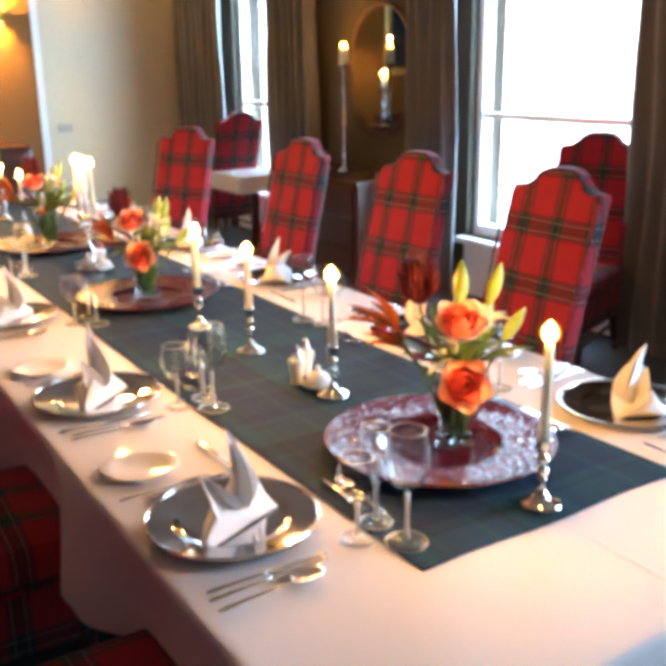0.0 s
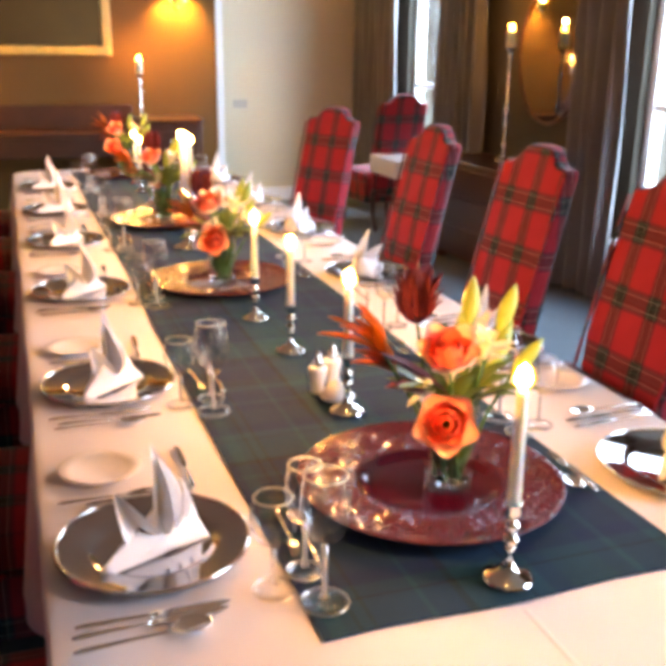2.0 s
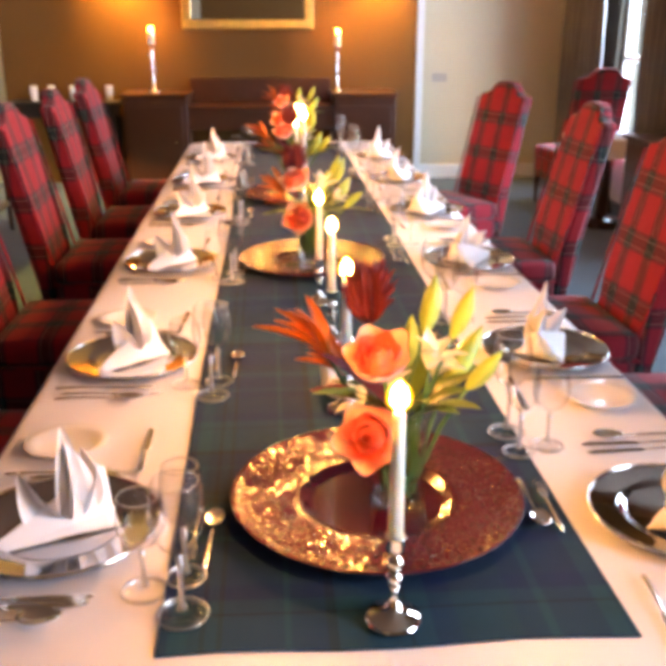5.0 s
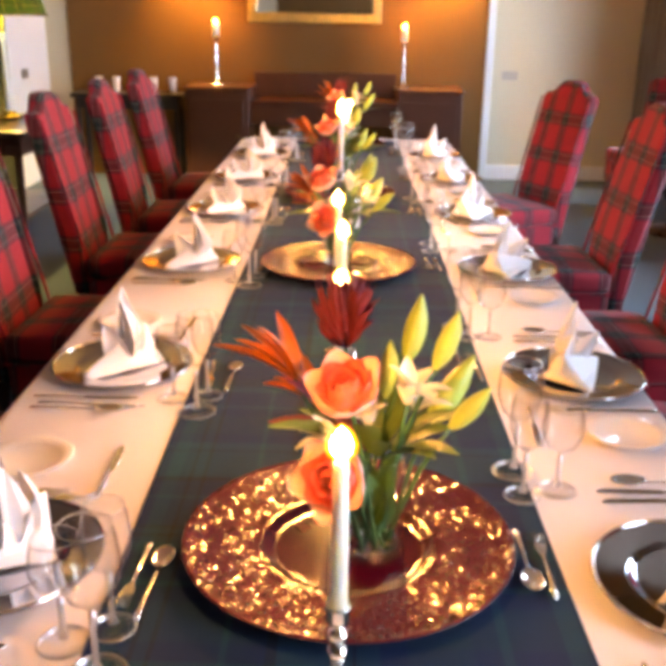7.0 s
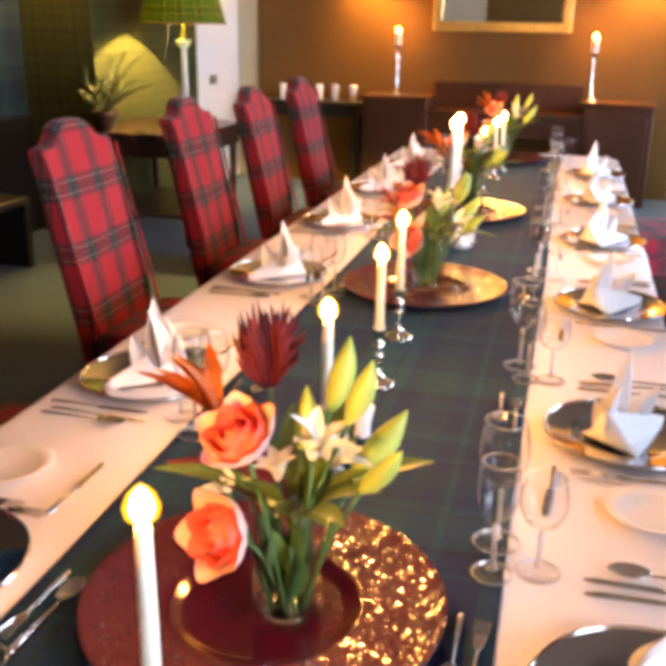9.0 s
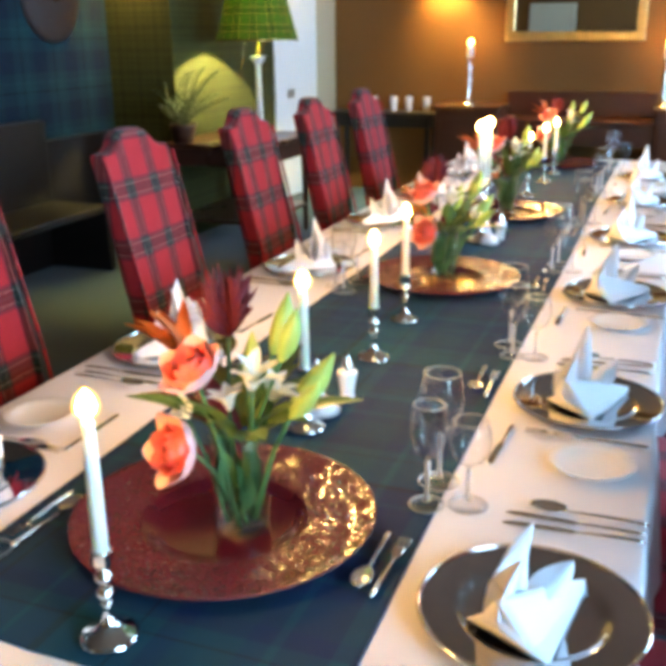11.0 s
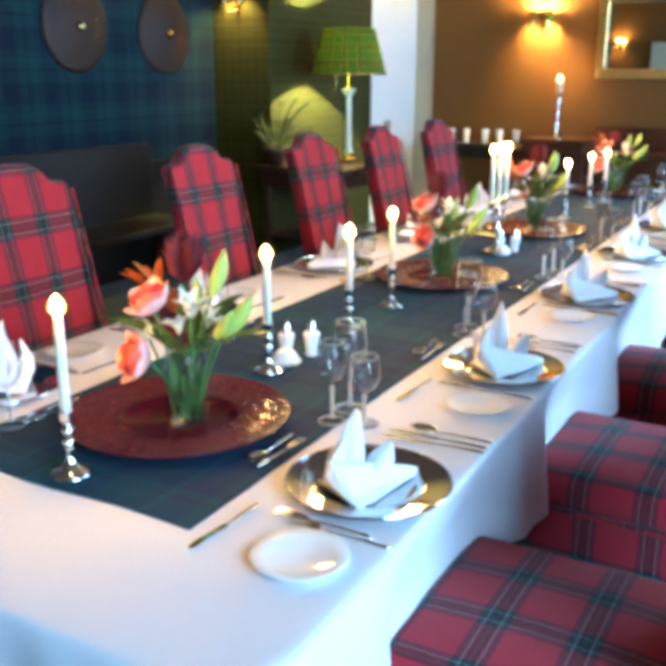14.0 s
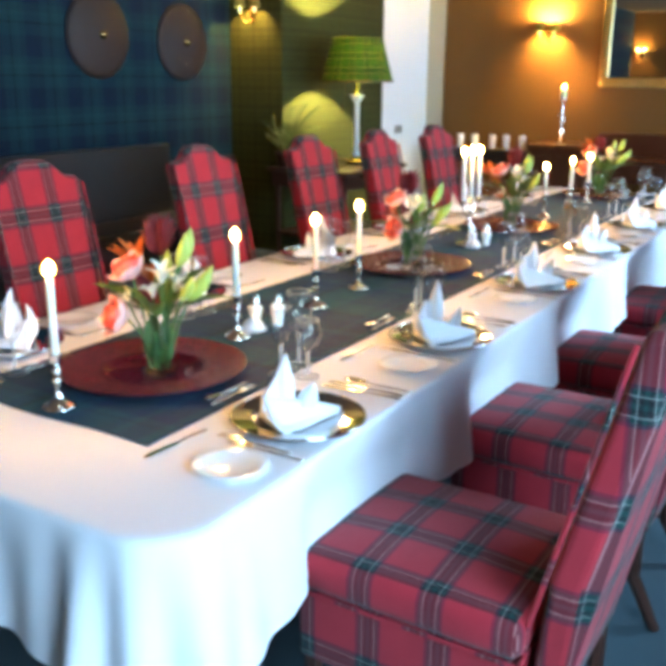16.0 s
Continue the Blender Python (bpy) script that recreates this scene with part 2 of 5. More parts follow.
def thin_glass(name, wobble=0.02, low=0.030, high=0.80, rough=0.06):
    """Blown glass: clear straight on, with gloss that grows to the edges."""
    m = bpy.data.materials.new(name)
    m.use_nodes = True
    nodes, links = m.node_tree.nodes, m.node_tree.links
    clear, gloss = nodes.new("ShaderNodeBsdfTransparent"), nodes.new("ShaderNodeBsdfGlossy")
    clear.inputs[0].default_value = (0.995, 0.998, 1.0, 1)
    gloss.inputs["Roughness"].default_value = rough
    face, power, fres = nodes.new("ShaderNodeLayerWeight"), nodes.new("ShaderNodeMath"), nodes.new("ShaderNodeMath")
    face.inputs[0].default_value = 0.5
    power.operation, fres.operation = "POWER", "MULTIPLY_ADD"
    power.inputs[1].default_value = 4.0
    fres.inputs[1].default_value, fres.inputs[2].default_value = high, low
    links.new(face.outputs["Facing"], power.inputs[0])
    links.new(power.outputs[0], fres.inputs[0])
    tc, wob, b = nodes.new("ShaderNodeTexCoord"), nodes.new("ShaderNodeTexNoise"), nodes.new("ShaderNodeBump")
    wob.inputs["Scale"].default_value = 45.0
    links.new(tc.outputs["Object"], wob.inputs["Vector"])
    b.inputs["Strength"].default_value, b.inputs["Distance"].default_value = wobble, 0.004
    links.new(wob.outputs["Fac"], b.inputs["Height"])
    links.new(b.outputs[0], gloss.inputs["Normal"])
    ms = nodes.new("ShaderNodeMixShader")
    links.new(fres.outputs[0], ms.inputs[0])
    links.new(clear.outputs[0], ms.inputs[1])
    links.new(gloss.outputs[0], ms.inputs[2])
    links.new(ms.outputs[0], nodes["Material Output"].inputs[0])
    return m


THIN = thin_glass("blown_glass")
EDGE_GLASS = thin_glass("thick_glass_edge", 0.05, 0.50, 0.4, 0.28)
PANE = thin_glass("window_glass", 0.0)
WAX = material("ivory_wax", (0.82, 0.78, 0.66), 0.45, vary=0.04, scale=15, sub=0.6)
CHINA = material("white_china", (0.82, 0.80, 0.78), 0.12, vary=0.02, coat=0.4)
WOOD = material("dark_mahogany", (0.045, 0.016, 0.010), 0.28, vary=0.45, scale=3.5, bump=0.1, bump_scale=40, coat=0.25)
BLACK_OAK = material("black_oak", (0.011, 0.008, 0.008), 0.4, vary=0.35, scale=4, bump=0.1, bump_scale=40)
WOOD_WARM = material("red_mahogany", (0.065, 0.018, 0.008), 0.3, vary=0.4, scale=3.0, bump=0.1, bump_scale=35, coat=0.3)
BROWN_WALL = material("ochre_brown_wallpaper", (0.145, 0.060, 0.007), 0.75, vary=0.22, scale=1.6, bump=0.15, bump_scale=90)
CREAM = material("cream_painted_plaster", (0.60, 0.54, 0.38), 0.6, vary=0.05, scale=1.2, bump=0.1, bump_scale=50)
EAST_WALL = material("brown_grey_wall", (0.075, 0.064, 0.048), 0.8, vary=0.3, scale=1.5, bump=0.1, spec=0.15)
OLIVE_TARTAN = tartan("olive_tartan_wallpaper", 0.16, [(0.0, (0.044, 0.046, 0.010)), (0.3, (0.024, 0.025, 0.008)), (0.38, (0.050, 0.053, 0.011)), (0.5, (0.016, 0.016, 0.006)), (0.56, (0.047, 0.049, 0.011)), (0.8, (0.028, 0.028, 0.008))])
WHITE_PAINT = material("white_gloss_paint", (0.80, 0.82, 0.82), 0.3, vary=0.03, scale=3)
CEILING = material("dark_brown_ceiling_paint", (0.15, 0.11, 0.08), 0.85, vary=0.03, scale=1.0)
CARPET = material("teal_carpet", (0.009, 0.040, 0.056), 0.95, vary=0.45, scale=2.5, bump=0.6, bump_scale=350, sheen=0.2)
CURTAIN = material("dark_velvet_curtain", (0.13, 0.125, 0.120), 0.9, vary=0.3, scale=4, bump=0.2, bump_scale=200, sheen=0.5)
BRASS = material("aged_brass", (0.62, 0.42, 0.16), 0.25, 1.0, vary=0.2, scale=20)
GILT = material("worn_gilt", (0.70, 0.52, 0.22), 0.32, 1.0, vary=0.3, scale=18, bump=0.4, bump_scale=120)
MIRROR = material("mirror_glass", (0.85, 0.86, 0.85), 0.015, 1.0, vary=0.0)
# dark tint dims what the oval mirror reflects
DARK_MIRROR = material("dark_mirror_glass", (0.26, 0.28, 0.30), 0.04, 1.0, vary=0.1, scale=6)
STEM = material("green_stem", (0.04, 0.12, 0.03), 0.5, vary=0.35, scale=30)
LEAF = material("green_leaf", (0.10, 0.17, 0.035), 0.45, vary=0.35, scale=25, sub=0.1)
BUD = material("yellow_green_lily_bud", (0.33, 0.44, 0.085), 0.4, vary=0.3, scale=25, sub=0.15)
PALM = material("palm_leaf", (0.012, 0.030, 0.008), 0.5, vary=0.4, scale=20)
ROSE = material("coral_rose_petal", (0.78, 0.15, 0.115), 0.5, vary=0.28, scale=28, sub=0.2)
ROSE_PALE = material("pale_pink_rose_petal", (0.85, 0.46, 0.40), 0.5, vary=0.2, scale=28, sub=0.2)
LILY = material("white_lily_petal", (0.82, 0.80, 0.66), 0.5, vary=0.12, scale=22, sub=0.2)
PROTEA = material("dark_red_protea", (0.16, 0.018, 0.025), 0.6, vary=0.4, scale=30)
ORANGE_LEAF = material("orange_flower_bract", (0.55, 0.13, 0.02), 0.5, vary=0.35, scale=25, sub=0.1)
LEATHER = material("brown_leather_shield", (0.024, 0.009, 0.007), 0.6, vary=0.3, scale=10, bump=0.3)
SWITCH = material("brushed_steel", (0.45, 0.42, 0.36), 0.35, 1.0, vary=0.1)
FLAME = glow("candle_flame", (1.0, 0.66, 0.16), 45.0)


def flame_halo():
    """A mostly clear shell that glows deep yellow, imitating the halo round a flame."""
    m = bpy.data.materials.new("flame_halo_glow")
    m.use_nodes = True
    nodes, links = m.node_tree.nodes, m.node_tree.links
    clear, give, both = nodes.new("ShaderNodeBsdfTransparent"), nodes.new("ShaderNodeEmission"), nodes.new("ShaderNodeAddShader")
    give.inputs[0].default_value, give.inputs[1].default_value = (1.0, 0.52, 0.01, 1), 0.30
    links.new(clear.outputs[0], both.inputs[0])
    links.new(give.outputs[0], both.inputs[1])
    links.new(both.outputs[0], nodes["Material Output"].inputs[0])
    return m


FLAME_HALO = flame_halo()
FLAME_FAR = glow("far_candle_flame", (1.0, 0.58, 0.05), 40.0)
BULB = glow("lamp_bulb", (1.0, 0.66, 0.22), 22.0)
SMALL_SHADE = tartan("yellow_sconce_shade", 0.05, [(0.0, (0.22, 0.17, 0.04)), (0.5, (0.14, 0.10, 0.02))], glow=0.09)


def red_glass():
    """Dark ruby glass: smooth in the well, flecked with small tilted facets towards the rim."""
    m = material("ruby_glass", (0.042, 0.002, 0.009), 0.11, vary=0.3, scale=14, spec=0.42)
    nodes, links = m.node_tree.nodes, m.node_tree.links
    p = nodes["Principled BSDF"]
    stain = [n for n in nodes if n.type == "MIX"][0]
    tc = nodes.new("ShaderNodeTexCoord")
    ln = nodes.new("ShaderNodeVectorMath")
    ln.operation = "LENGTH"
    links.new(tc.outputs["Object"], ln.inputs[0])
    rim = nodes.new("ShaderNodeMapRange")
    rim.inputs["From Min"].default_value, rim.inputs["From Max"].default_value = 0.128, 0.150
    links.new(ln.outputs["Value"], rim.inputs["Value"])
    # paler pinkish rim: window light on the glass, put into its colour
    pale = nodes.new("ShaderNodeMix")
    pale.data_type = "RGBA"
    pale.inputs[7].default_value = (0.068, 0.014, 0.022, 1)
    links.new(rim.outputs[0], pale.inputs[0])
    links.new(stain.outputs[2], pale.inputs[6])
    links.new(pale.outputs[2], p.inputs["Base Color"])
    vo = nodes.new("ShaderNodeTexVoronoi")
    vo.inputs["Scale"].default_value = 310.0
    links.new(tc.outputs["Object"], vo.inputs["Vector"])
    tilt = nodes.new("ShaderNodeVectorMath")
    tilt.operation = "SUBTRACT"
    links.new(vo.outputs["Color"], tilt.inputs[0])
    tilt.inputs[1].default_value = (0.5, 0.5, 0.5)
    much = nodes.new("ShaderNodeMath")
    much.operation = "MULTIPLY"
    links.new(rim.outputs[0], much.inputs[0])
    much.inputs[1].default_value = 0.5
    some = nodes.new("ShaderNodeVectorMath")
    some.operation = "SCALE"
    links.new(tilt.outputs[0], some.inputs[0])
    links.new(much.outputs[0], some.inputs["Scale"])
    geo, total, unit = nodes.new("ShaderNodeNewGeometry"), nodes.new("ShaderNodeVectorMath"), nodes.new("ShaderNodeVectorMath")
    total.operation, unit.operation = "ADD", "NORMALIZE"
    links.new(geo.outputs["Normal"], total.inputs[0])
    links.new(some.outputs[0], total.inputs[1])
    links.new(total.outputs[0], unit.inputs[0])
    links.new(unit.outputs[0], p.inputs["Normal"])
    return m


RUBY = red_glass()

# ---------------------------------------------------------------- the room
X0, X1, Y0, Y1, TOP = -2.35, 4.0, -2.6, 9.15, 2.95


def structure(name, bm, mat, label, category="wall"):
    return tagged(part(name, bm, mat), label, category, "", "structure")


structure("floor", box(X0 - 0.3, Y0 - 0.3, -0.12, X1 + 0.3, Y1 + 0.3, 0.0), CARPET, "dark teal patterned carpet over the whole floor", "floor")
structure("ceiling", box(X0 - 0.3, Y0 - 0.3, TOP, X1 + 0.3, Y1 + 0.3, TOP + 0.15), CEILING, "plain dark brown painted ceiling", "ceiling")
# far wall: cream ends, with a dark papered breast between them
structure("wall_north", box(X0 - 0.3, Y1, 0, X1 + 0.3, Y1 + 0.25, TOP), CREAM, "cream painted plaster wall")
structure("wall_north_breast", box(-1.58, Y1 - 0.06, 0, 2.40, Y1, TOP, 0.004), BROWN_WALL, "ochre brown papered chimney breast")
structure("wall_south", box(X0 - 0.3, Y0 - 0.25, 0, X1 + 0.3, Y0, TOP), BROWN_WALL, "plain ochre brown papered wall")
structure("wall_west", box_uv(box(X0 - 0.25, Y0, 0, X0, 6.25, TOP)), WALL_TARTAN, "wall papered in dark blue green tartan")
WX, WY = -1.80, 6.25
structure("wall_west_pier", box_uv(box(X0 - 0.25, WY, 0, WX, 8.06, TOP)), OLIVE_TARTAN, "dark olive tartan papered wall that steps forward beside the lamp")
structure("wall_west_white", box(X0 - 0.25, 8.062, 0, WX - 0.012, Y1, TOP), WHITE_PAINT, "white painted plaster wall with an upright trim")
structure("door_trim_west", box(WX - 0.011, 8.062, 0, WX + 0.012, 8.14, TOP, 0.006), WHITE_PAINT, "narrow white painted upright trim", "trim")
structure("wainscot", box(X0, 3.05, 0.0, X0 + 0.03, 6.24, 0.84, 0.004), BLACK_OAK, "dark wooden wainscot below the tartan paper", "panelling")
# window wall, pierced
edges = [Y0]
for y0, y1 in WINDOWS:
    edges += [y0, y1]
edges.append(Y1)
east = bmesh.new()
for a, b in zip(edges[0::2], edges[1::2]):
    east = box(X1, a, 0, X1 + 0.3, b, TOP, bm=east)
for y0, y1 in WINDOWS:
    east = box(X1, y0, WIN_TOP, X1 + 0.3, y1, TOP, bm=east)
    east = box(X1, y0, 0, X1 + 0.3, y1, WIN_LOW, bm=east)
structure("wall_east", east, EAST_WALL, "dark wall pierced by tall windows")
for i, (y0, y1) in enumerate(WINDOWS):
    w = thing("window_%d" % (i + 1), "tall white-painted sash window, bright daylight outside", "window", "", "structure")
    fr = box(X1 + 0.06, y0, WIN_LOW, X1 + 0.14, y0 + 0.06, WIN_TOP, 0.006)
    fr = box(X1 + 0.06, y1 - 0.06, WIN_LOW, X1 + 0.14, y1, WIN_TOP, 0.006, bm=fr)
    fr = box(X1 + 0.06, y0 + 0.06, WIN_TOP - 0.06, X1 + 0.14, y1 - 0.06, WIN_TOP, 0.006, bm=fr)
    fr = box(X1 + 0.06, y0 + 0.06, WIN_LOW, X1 + 0.14, y1 - 0.06, WIN_LOW + 0.08, 0.006, bm=fr)
    part("window_frame", fr, WHITE_PAINT, w)
    part("meeting_rail", box(X1 + 0.07, y0 + 0.06, 1.20, X1 + 0.13, y1 - 0.06, 1.245, 0.005), WHITE_PAINT, w)
    part("window_sill", box(X1 - 0.08, y0 - 0.04, WIN_LOW - 0.04, X1 + 0.06, y1 + 0.04, WIN_LOW, 0.008), WHITE_PAINT, w)
    part("apron_panel", box(X1 - 0.02, y0, 0.02, X1 - 0.001, y1, WIN_LOW - 0.05, 0.004), WHITE_PAINT, w)
    for za, zb in ((WIN_LOW + 0.08, 1.20), (1.245, WIN_TOP - 0.06)):
        pane = part("pane", box(X1 + 0.098, y0 + 0.06, za, X1 + 0.102, y1 - 0.06, zb), PANE, w)
        pane.visible_shadow = False
back = tagged(part("backdrop", box(9.0, -9, -2, 9.05, 17, 9), glow("overcast_daylight", (0.70, 0.92, 1.0), 2.4)), "pale bluish overcast daylight outside", "sky", "", "structure")


def curtain(y0, y1, x=3.86, folds=7.0, seed=0):
    rnd = random.Random(seed)
    ph = rnd.random() * 6
    bm = bmesh.new()
    n, rows = 90, 10
    grid = []
    for side in (0, 1):
        sheet = []
        for r in range(rows + 1):
            z = 0.03 + (2.75 - 0.03) * r / rows
            row = []
            for i in range(n + 1):
                u = i / n
                amp = 0.035 + 0.012 * math.sin(3 * u + ph)
                dx = amp * math.sin(u * folds * math.tau + ph + 0.5 * math.sin(r * 0.5)) + 0.01 * math.sin(u * folds * 4.3 + r * 0.6)
                row.append(bm.verts.new((x + dx + side * 0.006, y0 + (y1 - y0) * u + 0.01 * math.sin(r + u * 9), z)))
            sheet.append(row)
        for a, b in zip(sheet, sheet[1:]):
            for i in range(n):
                q = (a[i], a[i + 1], b[i + 1], b[i])
                bm.faces.new(q if side else q[::-1])
        grid.append(sheet)
    c = thing("curtain", "floor-length dark velvet curtain in heavy folds beside a window", "curtain", "window curtains")
    part("drape", bm, CURTAIN, c, smooth=True)
    part("curtain_rod", tube([(x, y0 - 0.05, 2.78), (x, y1 + 0.05, 2.78)], 0.014), BRASS, c)


for k, (a, b) in enumerate([(8.0, 9.05), (6.35, 7.14), (4.60, 5.10), (2.35, 3.22), (0.72, 1.25)]):
    curtain(a, b, folds=max(3, (b - a) * 8), seed=k)

for m in (pose(2.645, Y1, 0.995), pose(WX - 0.012, 8.46, 0.985, 0, 0, 90)):
    s = thing("light_switch", "brushed metal light switch on the pale wall", "switch", "wall switches")
    part("plate", box(-0.075, -0.012, -0.04, 0.075, -0.0015, 0.04, 0.003), SWITCH, s)
    for dx in (-0.03, 0.03):
        part("rocker", box(dx - 0.014, -0.018, -0.02, dx + 0.014, -0.0125, 0.02, 0.002), SWITCH, s)
    s.matrix_basis = m
structure("baseboard", box(2.42, Y1 - 0.025, 0, X1 - 0.3, Y1 - 0.0015, 0.14, 0.006), WHITE_PAINT, "white painted skirting board", "trim")
structure("door_trim", box(2.405, Y1 - 0.03, 0, 2.475, Y1 - 0.0015, TOP, 0.006), WHITE_PAINT, "narrow white painted upright trim", "trim")

door = thing("door_1", "cream painted panelled door, closed, in the brown wall", "door", "", "structure")
part("leaf_panel", box(-1.38, Y0 + 0.002, 0.0, -0.56, Y0 + 0.04, 2.06, 0.004), CREAM, door)
for x0, x1, z0, z1 in ((-1.46, -1.382, 0, 2.14), (-0.558, -0.48, 0, 2.14), (-1.38, -0.56, 2.062, 2.14)):
    part("architrave", box(x0, Y0 + 0.002, z0, x1, Y0 + 0.06, z1, 0.006), CREAM, door)
for x0 in (-1.29, -0.93):
    for z0, z1 in ((0.2, 0.9), (1.05, 1.92)):
        part("raised_panel", box(x0, Y0 + 0.041, z0, x0 + 0.28, Y0 + 0.050, z1, 0.005), CREAM, door)

# ---------------------------------------------------------------- table, cloth and runner
TX0, TX1, TY0, TY1, TZ = 0.402, 1.752, 0.705, 6.22, 0.75
LEFT_Y = [1.25, 2.155, 3.20, 4.22, 5.05, 5.94]
RIGHT_Y = [1.44, 2.31, 3.12, 4.12, 5.36]
table = thing("dining_table", "long banqueting table hidden under a white cloth", "table")
part("tabletop", box(TX0 + 0.05, TY0 + 0.05, 0.70, TX1 - 0.05, TY1 - 0.05, 0.742, 0.006), WOOD, table)
for x in (TX0 + 0.15, TX1 - 0.15):
    for y in (TY0 + 0.25, 2.5, 4.4, TY1 - 0.25):
        part("leg", box(x - 0.035, y - 0.035, 0, x + 0.035, y + 0.035, 0.70, 0.006), WOOD, table)


def tablecloth():
    bm = bmesh.new()
    rad = 0.13
    # outline of the top, clockwise from the near side, with rounded corners
    corners = [(TX0, TY0, 180, 270), (TX1, TY0, 270, 360), (TX1, TY1, 0, 90), (TX0, TY1, 90, 180)]
    pts = []
    for cx, cy, a0, a1 in corners:
        ox, oy = cx + (rad if cx == TX0 else -rad), cy + (rad if cy == TY0 else -rad)
        for k in range(13):
            a = radians(a0 + (a1 - a0) * k / 12)
            pts.append(Vector((ox + rad * math.cos(a), oy + rad * math.sin(a), 0)))
    line = []
    for a, b in zip(pts, pts[1:] + pts[:1]):
        n = max(1, int((b - a).length / 0.018))
        line += [a.lerp(b, i / n) for i in range(n)]
    count = len(line)
    normals = []
    for i in range(count):
        d = (line[(i + 1) % count] - line[i - 1]).normalized()
        normals.append(Vector((d.y, -d.x, 0)))
    rows = []
    depth = [(0.0, -0.03, 0.0), (0.0, -0.012, 0.0), (-0.003, -0.003, 0.0), (-0.012, 0.002, 0.05)] + [(-0.012 - 0.275 * k / 9, 0.004 + 0.018 * k / 9, (k / 9) ** 0.8) for k in range(1, 10)]
    for dz, out, fold in depth:
        row = []
        for i in range(count):
            p, nrm = line[i], normals[i]
            s = i * 0.018
            near = 1.0 if p.y < TY0 + 0.06 else 0.45
            corner = math.exp(-((abs(p.x - (TX0 + TX1) / 2) - 0.62) ** 2 + (p.y - TY0) ** 2) / 0.03) + math.exp(-((abs(p.x - (TX0 + TX1) / 2) - 0.62) ** 2 + (p.y - TY1) ** 2) / 0.03)
            rip = near * (0.014 * math.sin(s * 17 + 0.6 * math.sin(s * 5)) + 0.008 * math.sin(s * 41 + 1)) + corner * 0.030 * (math.sin(s * 52 + 0.7) + 0.5 * math.sin(s * 31))
            near_seats = RIGHT_Y if p.x > 1.0 else LEFT_Y
            long_side = 1.0 if TY0 + 0.1 < p.y < TY1 - 0.1 else 0.0
            push = long_side * max(1 / (1 + math.exp((abs(p.y - c) - 0.29) * 40)) for c in near_seats)
            rip *= 1 - 0.7 * push
            v = p + nrm * (out + fold * (rip + 0.03 * corner + long_side * 0.012) - push * 0.085 * min(1.0, fold * 1.6))
            drop = dz * (1 + 0.30 * corner) + (0.008 * math.sin(s * 9) * fold)
            row.append(bm.verts.new((v.x, v.y, TZ + drop)))
        rows.append(row)
    for a, b in zip(rows, rows[1:]):
        for i in range(count):
            j = (i + 1) % count
            bm.faces.new((a[i], b[i], b[j], a[j]))
    # the flat of the top, with faint creases
    bm.faces.new(rows[0])
    bmesh.ops.recalc_face_normals(bm, faces=bm.faces[:])
    cloth = tagged(part("tablecloth", bm, LINEN, smooth=True), "white linen tablecloth hanging in soft folds over the long table", "tablecloth")
    crease = prism([(-0.006, 0.0), (-0.001, 0.0009), (0.0012, 0.0009), (0.007, 0.0)], 0.27, "y")
    for v in crease.verts:
        v.co += Vector((1.074 + 0.002 * math.sin(v.co.y * 20), 0.875, TZ + 0.0002))
    part("pressed_crease", crease, LINEN, cloth, "pressed fold line in the linen")


tablecloth()
run = bmesh.new()
RX0, RX1, RY0, RY1 = 0.765, 1.413, 1.03, 6.12
grid = []
for j in range(60):
    y = RY0 + (RY1 - RY0) * j / 59
    grid.append([run.verts.new((RX0 + (RX1 - RX0) * i / 8 + 0.004 * math.sin(y * 2.3), y + (0.004 * math.sin(i * 1.3) if j == 0 else 0), 0.7535 + 0.0008 * math.sin(y * 7 + i))) for i in range(9)])
for a, b in zip(grid, grid[1:]):
    for i in range(8):
        run.faces.new((a[i], a[i + 1], b[i + 1], b[i]))
ext = bmesh.ops.extrude_face_region(run, geom=run.faces[:])
bmesh.ops.translate(run, vec=(0, 0, -0.003), verts=[v for v in ext["geom"] if isinstance(v, bmesh.types.BMVert)])
bmesh.ops.recalc_face_normals(run, faces=run.faces[:])
tagged(part("table_runner", box_uv(run), RUNNER_TARTAN), "blue green tartan runner along the middle of the table", "runner")
ZR = 0.7555

# ---------------------------------------------------------------- chairs


def chair_back_outline(w=0.222, shoulder=1.11, crown=1.185, low=0.30):
    pts = [(-w * 0.94, low), (w * 0.94, low), (w, 0.6), (w, shoulder - 0.02), (w - 0.012, shoulder)]
    for k in range(13):
        t = k / 12
        u = (w - 0.03) * (1 - 2 * t)
        s = abs(u) / w
        z = shoulder + (crown - shoulder) * (1 / (1 + math.exp((s - 0.52) * 14)))
        pts.append((u, z))
    pts += [(-w + 0.012, shoulder), (-w, shoulder - 0.02), (-w, 0.6)]
    return pts


